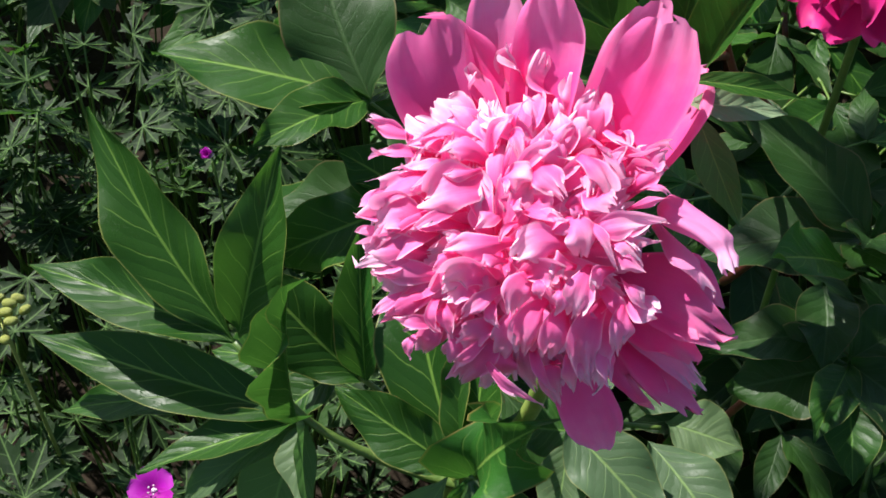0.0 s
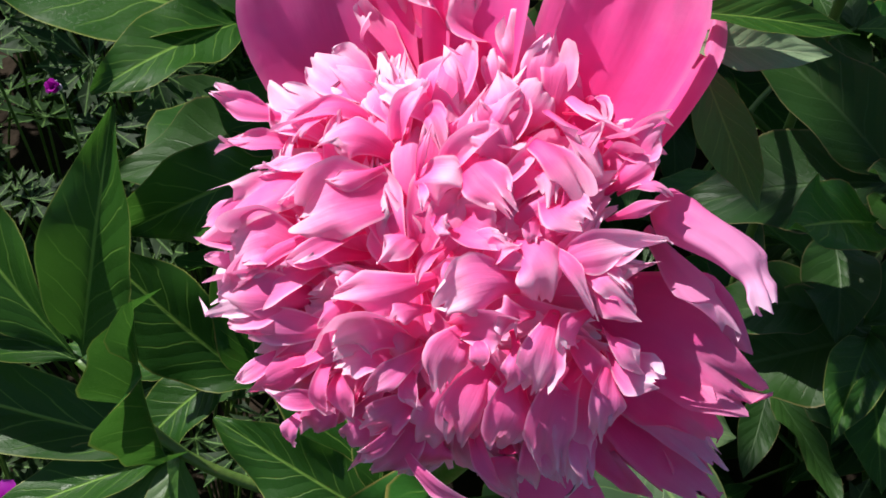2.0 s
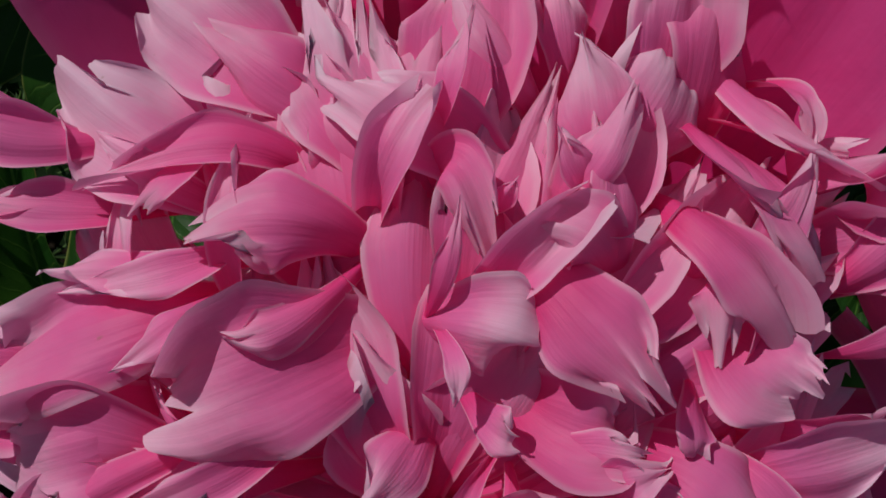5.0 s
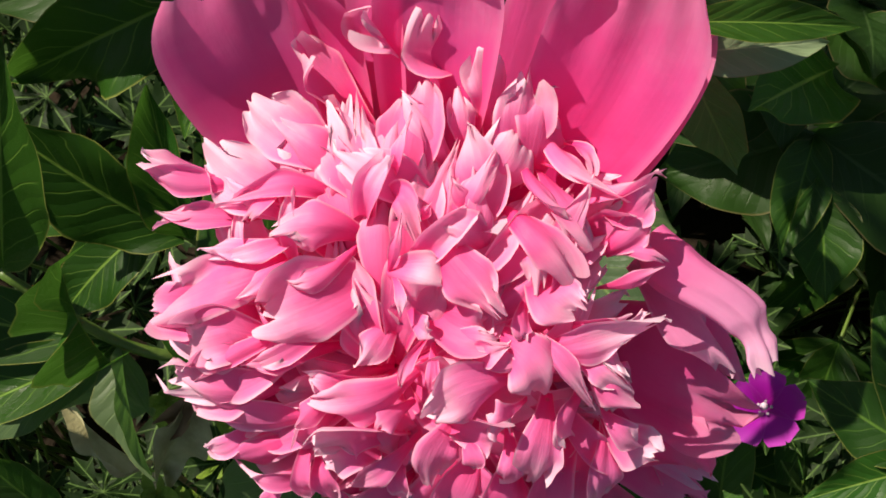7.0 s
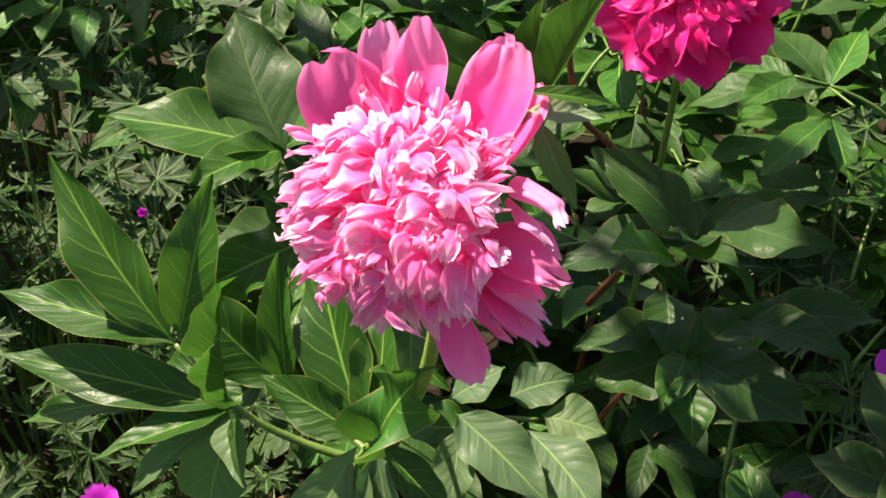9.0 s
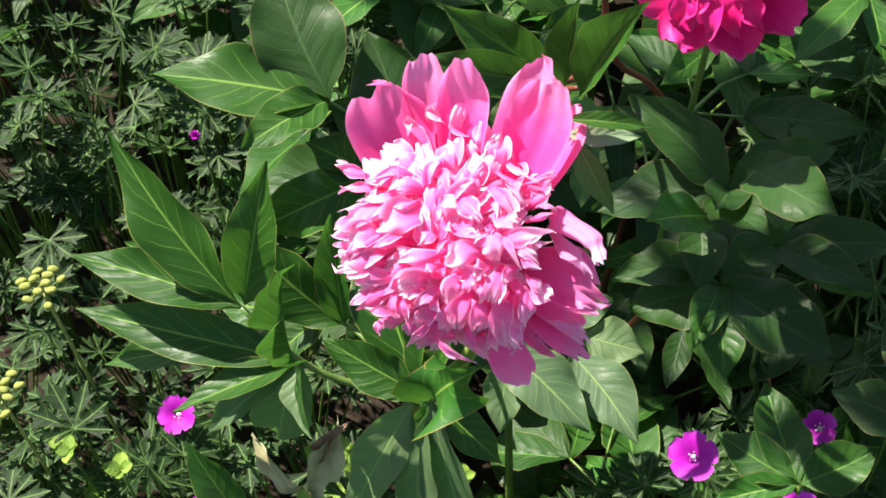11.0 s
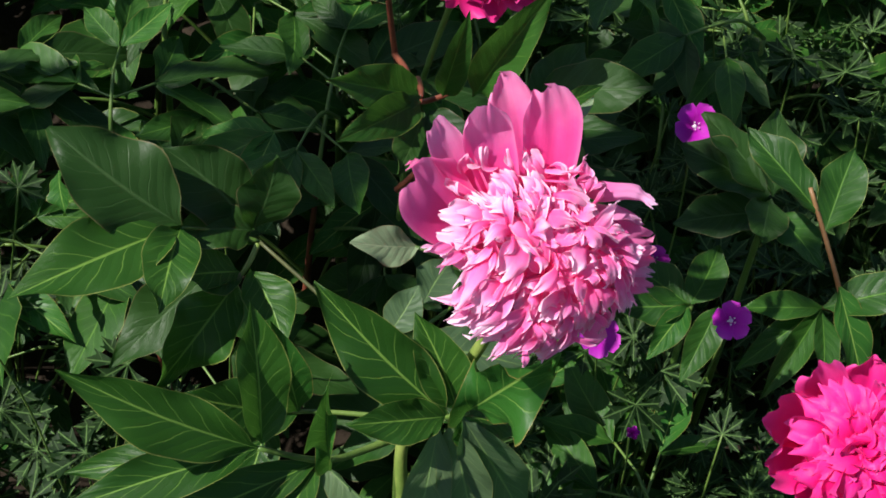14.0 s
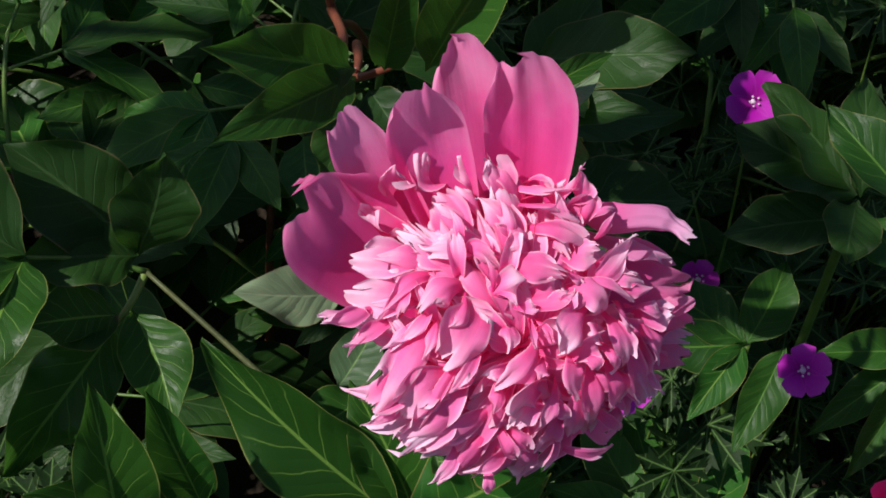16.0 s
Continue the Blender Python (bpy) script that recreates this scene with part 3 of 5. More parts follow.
laid((-2.6, 17.5, 14.8), (-0.4, 16.7, 16.7), (0.3, 13.1, 17.3), 1.9, "point")
laid((-5.6, 24.2, 8.0), (-3.6, 30.4, 9.3), (1.3, 23.3, 11.8), 3.9, "blunt")
laid((-0.0, 26.0, 9.3), (0.8, 28.2, 10.1), (1.6, 30.0, 9.6), 2.0, "point")
laid((13.0, 29.0, 6.3), (19.0, 28.1, 9.1), (27.9, 20.4, 9.2), 5.6, "ragged")
laid((18.8, 20.7, 7.4), (23.7, 19.3, 10.2), (27.4, 16.7, 10.3), 7.3, "blunt")
laid((15.2, 34.7, 1.6), (18.1, 34.1, 4.1), (23.1, 30.0, 5.4), 3.9, "ragged")
laid((17.6, 35.1, -1.0), (22.9, 35.5, -0.4), (29.1, 33.9, -0.1), 2.8, "point")
laid((20.2, 37.8, -4.8), (23.3, 39.3, -2.8), (25.9, 35.5, -1.9), 2.9, "point")
laid((23.7, 29.1, -1.0), (26.3, 32.7, -1.0), (33.2, 35.4, -2.9), 5.6, "ragged")
laid((25.9, 25.4, 1.0), (29.3, 28.1, 0.7), (34.6, 30.2, 0.7), 5.0, "ragged")
laid((3.3, 13.0, 10.5), (8.9, 12.6, 14.1), (14.9, 12.8, 13.9), 7.2, "blunt")
laid((0.7, 12.5, 14.5), (3.3, 11.7, 16.2), (5.8, 11.5, 16.9), 3.1, "blunt")
laid((7.1, 8.8, 14.6), (11.9, 10.9, 15.8), (17.8, 11.3, 14.7), 3.1, "ragged")
laid((22.4, 12.6, 9.4), (30.4, 13.8, 9.8), (38.6, 17.0, 5.7), 6.3, "point")
laid((14.4, 9.4, 13.6), (21.0, 9.6, 16.0), (25.0, 2.0, 14.1), 8.0, "blunt")
laid((22.2, 10.8, 13.1), (26.7, 9.5, 14.6), (33.3, 1.4, 12.4), 3.9, "point")
laid((28.1, 9.5, 10.3), (32.5, 8.9, 11.4), (37.3, 5.5, 9.6), 5.1, "blunt")
laid((19.5, 4.0, 15.2), (13.0, 3.1, 19.5), (7.4, -2.1, 18.9), 8.4, "ragged")
laid((3.5, 1.8, 16.6), (-2.9, -1.1, 20.5), (-12.4, -5.3, 18.7), 8.1, "point")
laid((-1.1, 9.0, 11.8), (-2.5, 6.7, 15.3), (-5.5, 3.0, 16.4), 5.7, "point")
laid((4.3, 7.4, 15.1), (2.5, 4.7, 16.4), (1.9, -0.0, 16.1), 2.1, "point")
laid((5.7, 7.2, 15.0), (6.6, 4.7, 16.2), (6.8, 0.3, 15.9), 2.1, "point")
laid((-22.8, 3.6, 11.2), (-29.3, 3.1, 13.1), (-37.9, -5.1, 7.4), 9.5, "blunt")
laid((-19.7, 14.2, 10.9), (-29.5, 11.0, 11.5), (-43.1, -1.1, 7.7), 7.9, "blunt")
laid((-19.6, 19.0, 10.4), (-23.9, 17.0, 11.8), (-33.3, 12.4, 9.0), 3.6, "point")
laid((-31.0, 20.1, 5.9), (-38.0, 18.6, 5.0), (-43.7, 14.6, 6.3), 2.5, "point")
laid((-30.7, 24.4, 2.7), (-38.3, 24.8, 6.1), (-47.1, 25.7, 5.8), 5.2, "point")
laid((-19.1, 15.7, 12.0), (-22.0, 13.8, 14.4), (-26.6, 8.3, 13.1), 3.3, "point")
laid((-15.3, 5.8, 15.6), (-23.7, 1.1, 15.7), (-33.0, -9.5, 10.4), 3.2, "point")
laid((-11.5, 6.7, 16.7), (-16.7, 3.6, 17.9), (-23.5, -2.6, 15.0), 3.0, "ragged")
laid((-17.3, 0.7, 11.9), (-24.8, -4.0, 13.8), (-39.0, -13.3, 5.3), 8.5, "blunt")
laid((-20.3, -5.8, 11.0), (-25.8, -9.5, 12.0), (-33.9, -13.8, 6.4), 6.7, "blunt")
laid((-33.8, 23.6, 1.0), (-40.7, 25.6, 2.7), (-47.0, 27.5, 4.8), 6.5, "point")
laid((-26.2, 20.0, 6.6), (-34.8, 19.1, 5.8), (-43.2, 17.5, 5.4), 4.4, "point")
laid((-18.1, 18.3, 10.3), (-26.7, 16.2, 10.6), (-34.7, 13.6, 8.1), 3.9, "point")
laid((-25.7, 5.4, 10.0), (-35.0, 3.8, 9.3), (-43.4, 0.4, 7.3), 7.7, "ragged")
laid((-20.5, 0.2, 12.8), (-28.6, 0.2, 13.5), (-37.2, -4.2, 8.7), 10.2, "blunt")
laid((-17.7, -6.5, 12.3), (-25.7, -7.4, 13.2), (-37.7, -10.8, 6.4), 8.7, "blunt")
laid((-11.9, -10.9, 12.6), (-22.5, -13.0, 12.1), (-34.7, -14.5, 5.8), 7.2, "point")
laid((-13.0, -15.5, 11.0), (-21.0, -21.5, 9.1), (-32.7, -31.5, -0.7), 5.6, "point")
laid((-12.3, -19.8, 9.4), (-14.3, -24.8, 8.0), (-20.9, -34.7, -4.2), 2.9, "point")
laid((1.8, -9.7, 16.0), (-3.4, -8.3, 19.1), (-10.1, -12.3, 16.2), 7.5, "blunt")
laid((2.0, -14.1, 13.3), (-3.8, -13.3, 16.5), (-10.5, -17.0, 13.1), 6.1, "blunt")
laid((25.7, 9.6, 11.0), (29.5, 11.7, 12.3), (41.1, 16.9, 6.6), 7.1, "point")
laid((31.5, 23.8, 2.8), (35.7, 26.2, 2.2), (40.1, 24.9, 1.6), 3.0, "point")
laid((31.0, 18.7, 5.8), (35.1, 21.4, 3.9), (39.8, 23.8, 1.2), 2.8, "point")
laid((28.8, 28.5, -1.6), (32.6, 33.1, 0.6), (36.5, 37.7, -3.0), 5.7, "ragged")
laid((29.2, 23.0, 3.2), (33.1, 27.3, 2.1), (36.6, 32.0, -1.5), 4.7, "ragged")
laid((18.1, 33.6, 0.2), (22.6, 31.9, 4.1), (28.7, 25.6, 5.2), 5.7, "ragged")
laid((18.3, 38.9, -5.5), (21.2, 37.5, -1.7), (32.6, 33.1, 0.6), 4.7, "point")
laid((25.9, 0.1, 13.2), (26.5, -5.5, 16.0), (25.0, -13.9, 13.3), 6.8, "blunt")
laid((19.5, -4.9, 15.4), (22.4, -8.6, 17.5), (20.4, -13.8, 14.4), 4.5, "point")
laid((12.9, -5.7, 17.3), (15.1, -7.7, 19.0), (16.7, -11.2, 16.6), 3.7, "point")
laid((17.3, -10.6, 12.8), (14.8, -17.3, 14.3), (13.1, -27.4, 8.3), 6.1, "blunt")
laid((12.5, -10.9, 12.7), (10.5, -21.2, 12.3), (5.6, -32.8, 1.5), 7.0, "blunt")
laid((22.0, -11.3, 11.6), (21.9, -17.4, 13.7), (20.8, -27.0, 7.4), 7.7, "blunt")
laid((30.6, -8.2, 8.8), (29.3, -16.3, 10.5), (28.7, -27.4, 3.2), 7.8, "blunt")
laid((34.4, -7.6, 7.5), (32.7, -17.7, 8.1), (33.6, -29.9, 2.1), 7.2, "ragged")
laid((6.0, -22.4, 8.3), (1.9, -28.8, 7.0), (-6.8, -42.2, -13.4), 7.2, "blunt")
laid((9.5, -25.6, 5.5), (7.5, -30.8, 3.9), (1.0, -41.7, -13.4), 7.2, "blunt")
laid((-3.0, -23.7, 8.4), (-6.1, -30.3, 5.1), (-10.3, -38.5, -7.8), 5.6, "blunt")
laid((-10.0, -22.0, 8.7), (-12.9, -28.3, 6.4), (-18.6, -36.7, -5.7), 5.2, "ragged")
laid((-10.6, -18.1, 11.9), (-8.1, -21.4, 13.0), (-6.1, -27.1, 8.3), 4.7, "point")
laid((4.3, -13.2, 15.1), (4.2, -17.2, 15.3), (7.2, -20.9, 12.8), 3.8, "point")
laid((5.6, -9.7, 15.1), (1.2, -14.3, 17.1), (-4.0, -21.2, 12.7), 4.5, "point")
laid((5.8, -18.4, 11.7), (1.1, -22.5, 13.0), (-4.8, -27.7, 7.8), 6.2, "ragged")
laid((12.5, -5.0, 15.1), (10.4, -9.0, 17.1), (9.1, -16.3, 13.8), 6.4, "blunt")
laid((30.3, 7.8, 10.0), (34.5, 6.5, 11.2), (39.0, 3.3, 9.2), 6.5, "ragged")
laid((31.0, 0.9, 10.7), (29.6, -2.1, 13.7), (29.5, -5.4, 12.8), 5.7, "ragged")
laid((34.5, -0.9, 8.7), (38.3, -2.3, 9.9), (42.8, -6.7, 6.0), 4.7, "point")
laid((36.7, -4.0, 6.8), (41.0, -5.4, 6.7), (46.7, -6.8, 7.2), 6.5, "ragged")
laid((36.3, -5.6, 6.9), (36.8, -11.5, 9.3), (37.7, -19.7, 4.8), 6.0, "ragged")
laid((33.1, -13.2, 5.9), (35.6, -21.2, 4.6), (37.9, -28.4, 3.8), 6.3, "blunt")
laid((21.1, -26.4, 4.5), (22.4, -29.7, 3.6), (23.4, -36.8, -9.5), 5.7, "ragged")
laid((25.0, -20.9, 5.7), (26.9, -25.7, 5.2), (28.3, -33.7, -3.2), 6.5, "ragged")
laid((3.9, -3.4, 17.5), (1.4, -4.5, 19.7), (0.0, -6.0, 18.8), 4.5, "point")
laid((21.6, -0.5, 15.1), (18.9, -0.4, 18.0), (16.5, -0.5, 17.7), 5.2, "ragged")
laid((9.5, -5.6, 15.5), (15.0, -4.0, 17.9), (21.1, -2.9, 16.0), 6.0, "blunt")
laid((12.8, 6.0, 14.6), (14.4, 9.2, 16.6), (17.7, 10.8, 14.9), 4.4, "point")
laid((-10.5, 2.6, 15.2), (-17.9, 1.0, 16.3), (-24.2, -2.5, 14.0), 5.4, "point")
laid((-2.5, -1.2, 15.3), (-9.3, -1.0, 17.0), (-12.8, -1.1, 15.8), 4.6, "point")
laid((-9.9, 17.5, 12.7), (-13.9, 15.9, 15.1), (-18.7, 13.4, 13.7), 4.5, "point")
laid((17.1, 22.1, 8.5), (18.9, 24.8, 8.9), (20.8, 18.3, 10.5), 4.5, "ragged")
laid((18.9, 16.4, 11.0), (19.2, 14.2, 14.2), (19.7, 11.6, 13.4), 3.3, "point")
laid((-7.8, -2.3, 15.6), (-11.3, -6.9, 17.2), (-14.2, -10.9, 16.0), 4.2, "point")
laid((-11.2, 44.3, -15.2), (-12.8, 50.7, -6.7), (-15.3, 55.6, -0.6), 7.7, "ragged")
laid((-13.6, 35.9, -4.4), (-20.3, 42.4, -7.5), (-26.6, 47.0, -5.2), 7.6, "ragged")
laid((-2.5, 42.3, -9.3), (-4.0, 49.0, -9.7), (-3.6, 54.9, -3.6), 7.4, "blunt")
laid((8.4, 38.3, -4.3), (6.3, 45.3, -6.7), (4.7, 52.9, -5.1), 7.7, "blunt")
laid((12.0, 33.0, 0.0), (13.0, 40.5, -3.2), (11.7, 49.9, -6.8), 8.0, "ragged")
laid((-12.8, 29.4, 2.1), (-22.2, 32.9, 0.9), (-33.4, 37.4, -3.9), 9.2, "blunt")
laid((-18.3, 23.2, 5.3), (-26.9, 24.9, 5.2), (-37.8, 28.2, -0.2), 9.2, "blunt")
laid((-4.0, 28.7, 4.3), (-4.3, 36.7, 0.9), (-5.6, 45.4, -7.0), 9.0, "blunt")
laid((-6.1, 25.2, 5.0), (-11.5, 31.7, 2.9), (-19.0, 38.9, -4.6), 10.2, "blunt")
laid((15.8, 32.6, -1.1), (16.9, 39.3, -3.6), (16.7, 46.7, -9.2), 8.5, "ragged")
laid((8.7, 28.4, 4.9), (7.3, 34.1, 3.8), (4.8, 40.1, -1.4), 7.5, "point")
laid((-12.1, 28.5, 3.6), (-18.6, 31.6, 3.4), (-27.3, 35.2, -2.1), 7.6, "point")
# the crowd of petals between and under them
for q in range(26):
    w, r = 2.39996 * q + 0.7, 10 + 20 * math.sqrt(q / 26)
    e, reach = w + bloom.rng.uniform(-0.5, 0.5), bloom.rng.uniform(11, 17)
    m = (w + e) / 2
    up = bloom.rng.uniform(-0.5, 2.0)
    laid((r * math.cos(w), r * math.sin(w), bloom.dome(r) - 4), ((r + 0.5 * reach) * math.cos(m), (r + 0.5 * reach) * math.sin(m), bloom.dome(r + 0.5 * reach) + up + 2), ((r + reach) * math.cos(e), (r + reach) * math.sin(e), max(-2, bloom.dome(r + reach)) + up), bloom.rng.uniform(2.6, 4.6), bloom.rng.choice(("point", "ragged")))
bloom.rings(((16, 7), (22, 9), (27, 11), (32, 13), (36, 15), (40, 16), (43, 16)), M_PETAL, (7, 11), 9, 4.0)

# ---- leaves of the pink peony ----
st = leaf_stalk(PINK, [(-0.016, 0.054, 0.406), (-0.046, 0.060, 0.414), (-0.075, 0.064, 0.434), (-0.102, 0.080, 0.461)], 0.0021)
JA, JB = (-0.102, 0.080, 0.461), (-0.076, 0.065, 0.434)
leaflet(st, JA, (-0.159, 0.144, 0.523), 0.031, -14, 0.05, 0.45, up=(-0.1, -0.7, 0.8))
leaflet(st, (-0.100, 0.079, 0.464), (-0.079, 0.106, 0.536), 0.027, 0, -0.02, 0.55, up=(-0.15, -0.95, 0.3))
leaflet(st, JA, (-0.190, 0.117, 0.464), 0.025, 8, 0.08, 0.45, up=(0.1, -0.6, 0.8))
leaflet(st, (-0.104, 0.084, 0.459), (-0.172, 0.143, 0.440), 0.023, -10, 0.08)
leaflet(st, JB, (-0.193, 0.104, 0.437), 0.027, 10, 0.10, 0.4, up=(0.1, -0.6, 0.8))
leaflet(st, (-0.112, 0.078, 0.428), (-0.186, 0.092, 0.402), 0.020, 0, 0.12)
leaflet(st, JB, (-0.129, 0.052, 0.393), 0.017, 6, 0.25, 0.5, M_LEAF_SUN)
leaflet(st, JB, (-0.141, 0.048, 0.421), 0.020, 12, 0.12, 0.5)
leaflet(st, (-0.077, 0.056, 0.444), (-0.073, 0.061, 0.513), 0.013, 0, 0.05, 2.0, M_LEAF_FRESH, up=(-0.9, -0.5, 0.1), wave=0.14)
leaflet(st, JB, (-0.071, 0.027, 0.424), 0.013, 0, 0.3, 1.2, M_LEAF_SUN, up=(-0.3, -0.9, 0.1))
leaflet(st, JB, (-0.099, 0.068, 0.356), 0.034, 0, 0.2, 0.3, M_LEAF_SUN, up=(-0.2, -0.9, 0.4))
st = leaf_stalk(PINK, [(-0.014, 0.055, 0.408), (-0.040, 0.085, 0.410), (-0.062, 0.106, 0.410), (-0.086, 0.120, 0.398)], 0.0015)
leaflet(st, (-0.060, 0.104, 0.410), (-0.108, 0.132, 0.452), 0.036, 0, 0.06, 0.3, up=(-0.1, -0.8, 0.6))
leaflet(st, (-0.058, 0.102, 0.410), (-0.057, 0.122, 0.478), 0.022, 0, 0.02, 0.6, M_LEAF_FRESH, up=(-0.4, -0.9, 0.2))
leaflet(st, (-0.086, 0.119, 0.399), (-0.132, 0.138, 0.388), 0.026, 0, 0.1, 0.3)
leaflet(st, (-0.070, 0.112, 0.406), (-0.106, 0.092, 0.382), 0.024, 0, 0.15, 0.3)
st = leaf_stalk(PINK, [(-0.004, 0.050, 0.424), (-0.011, 0.044, 0.435), (-0.016, 0.036, 0.442), (-0.010, 0.028, 0.450)], 0.0022)
JF = (-0.016, 0.036, 0.442)
leaflet(st, JF, (-0.037, 0.111, 0.503), 0.037, 0, 0.06, 0.35, up=(-0.5, -0.8, 0.6))
leaflet(st, (-0.012, 0.033, 0.446), (-0.006, 0.072, 0.488), 0.027, 0, 0.02, 0.6, up=(-0.5, -0.9, 0.3))
leaflet(st, (-0.011, 0.029, 0.449), (0.012, -0.003, 0.520), 0.036, 0, 0.02, 0.35, M_LEAF_FRESH, up=(-0.5, -0.5, 0.6), wave=0.10)
leaflet(st, JF, (-0.062, 0.061, 0.458), 0.024, 0, 0.08, 0.3, up=(-0.2, -0.7, 0.8))
leaflet(st, (-0.013, 0.032, 0.444), (-0.009, 0.020, 0.420), 0.018, 0, 0.10, 0.3, M_LEAF_FRESH, up=(-0.5, -0.5, 0.8))
# those that hang down, sunlight put into their paler colour
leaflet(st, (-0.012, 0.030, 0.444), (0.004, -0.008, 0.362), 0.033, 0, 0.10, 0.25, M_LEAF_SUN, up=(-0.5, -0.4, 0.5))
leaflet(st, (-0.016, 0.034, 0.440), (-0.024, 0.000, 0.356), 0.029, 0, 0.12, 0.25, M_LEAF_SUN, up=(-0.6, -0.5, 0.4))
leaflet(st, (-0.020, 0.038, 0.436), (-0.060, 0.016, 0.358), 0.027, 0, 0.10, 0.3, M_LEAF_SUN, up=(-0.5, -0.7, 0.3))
leaflet(st, (-0.010, 0.034, 0.440), (0.020, 0.014, 0.412), 0.020, 0, 0.15, 0.3)
# the divided leaf behind on the other side
st = leaf_stalk(PINK, [(-0.006, 0.050, 0.418), (-0.013, 0.105, 0.440), (-0.022, 0.172, 0.460)], 0.0015, M_OLIVE)
JN = (-0.021, 0.178, 0.463)
leaflet(st, JN, (-0.037, 0.226, 0.502), 0.042, 0, 0.08, 0.2, M_LEAF_OLD, up=(0, -0.6, 0.8))
leaflet(st, JN, (0.005, 0.186, 0.498), 0.034, 0, 0.08, 0.2, M_LEAF_OLD, up=(0, -0.7, 0.7))
leaflet(st, JN, (-0.060, 0.192, 0.484), 0.030, 0, 0.10, 0.25, M_LEAF_OLD)
st = leaf_stalk(PINK, [(-0.021, 0.173, 0.459), (-0.034, 0.167, 0.456), (-0.048, 0.164, 0.452)], 0.0016, M_STEM)
leaflet(st, (-0.040, 0.166, 0.456), (-0.072, 0.175, 0.474), 0.027, 0, 0.1, 0.2)
leaflet(st, (-0.035, 0.164, 0.455), (-0.052, 0.118, 0.450), 0.027, 0, 0.12, 0.25)
leaflet(st, (-0.041, 0.165, 0.454), (-0.107, 0.158, 0.424), 0.034, 0, 0.12, 0.3, up=(0, -0.6, 0.8), wave=0.09)
leaflet(st, (-0.040, 0.185, 0.442), (-0.116, 0.185, 0.422), 0.034, 0, 0.10, 0.25, M_LEAF_OLD)
st = leaf_stalk(PINK, [(-0.022, 0.172, 0.460), (-0.036, 0.184, 0.470), (-0.057, 0.188, 0.489)], 0.0011)
JU = (-0.057, 0.188, 0.491)
leaflet(st, JU, (-0.149, 0.200, 0.506), 0.040, -5, 0.06, 0.3, M_LEAF_NEAR)
leaflet(st, JU, (-0.100, 0.151, 0.497), 0.029, 0, 0.12, 0.3, M_LEAF_NEAR)
leaflet(st, JU, (-0.083, 0.251, 0.533), 0.050, 0, 0.06, 0.2, M_LEAF_OLD, up=(0, -0.6, 0.8))
leaflet(st, (-0.090, 0.238, 0.517), (-0.099, 0.223, 0.503), 0.017, 60, 0.06, 0.2, M_LEAF_FRESH)
# narrow bracts just under the flower
st = leaf_stalk(PINK, [(0.012, 0.034, 0.535), (0.006, 0.060, 0.535), (-0.004, 0.079, 0.534)], 0.0014)
leaflet(st, (-0.002, 0.077, 0.534), (-0.033, 0.090, 0.554), 0.019, 0, 0.02, 0.2, M_LEAF_PALE, up=(-0.3, -0.4, 0.9))
st = leaf_stalk(PINK, [(0.013, 0.036, 0.530), (0.040, 0.050, 0.570), (0.053, 0.054, 0.598)], 0.0013)
leaflet(st, (0.052, 0.054, 0.606), (0.086, 0.052, 0.600), 0.0075, 0, 0.05, 0.5, up=(0.0, -0.3, 0.9))
leaflet(st, (0.052, 0.051, 0.600), (0.082, 0.053, 0.594), 0.010, 0, 0.06, 0.3, M_LEAF_PALE, up=(0.0, -0.5, 0.85))
leaflet(st, (0.056, 0.055, 0.594), (0.072, 0.046, 0.557), 0.012, 0, 0.05, 0.4, M_LEAF_SUN, up=(-0.2, -0.9, 0.3))

# ---- the crimson peony behind, with its shoots ----
RED = root("crimson_peony_plant", (0.10, 0.20, 0.0), "peony with a crimson double flower on red-brown stems", "peony", "peonies in bloom")
part("stem", tube(here([(0.085, 0.163, 0.000), (0.111, 0.200, 0.183), (0.130, 0.211, 0.382), (0.136, 0.192, 0.507), (0.134, 0.171, 0.565)], RED), [0.003, 0.0022, 0.0018, 0.0018, 0.003], 10), M_STALK, RED, "slender dull green stem")
part("stem", tube(here([(0.131, 0.209, 0.435), (0.109, 0.197, 0.479), (0.086, 0.183, 0.520), (0.079, 0.189, 0.613)], RED), [0.0018, 0.0018, 0.0017, 0.0014], 9), M_REDSTEM, RED, "red-brown side shoot")
part("stem", tube(here([(0.086, 0.183, 0.517), (0.073, 0.161, 0.531), (0.056, 0.138, 0.540), (0.064, 0.120, 0.556)], RED), [0.0018, 0.0018, 0.0016, 0.0012], 9), M_REDSTEM, RED, "red-brown side shoot")
red = Bloom(RED, (0.134, 0.168, 0.581), (-0.25, -0.60, 0.75), 23, "deep crimson double peony flower with crowded ruffled petals", 0.86)
for q in range(9):
    w = radians(40 * q + 12)
    c, s = math.cos(w), math.sin(w)
    red.guard((14 * c, 14 * s, -12), (34 * c, 34 * s, -8), (50 * c, 50 * s, 2), 32, (-0.3 * c, -0.3 * s, 1), M_RED, 0.5, 0.14)
red.rings(((6, 4), (13, 8), (20, 11), (27, 14), (34, 17), (40, 18)), M_RED, (12, 18), 14, 0.0, (10, 8))
st = leaf_stalk(RED, [(0.072, 0.152, 0.533), (0.064, 0.142, 0.540), (0.057, 0.135, 0.545)], 0.0018, M_REDSTEM)
leaflet(st, (0.056, 0.135, 0.547), (0.006, 0.146, 0.587), 0.025, 0, 0.05, 0.4, up=(-0.5, -0.5, 0.8))
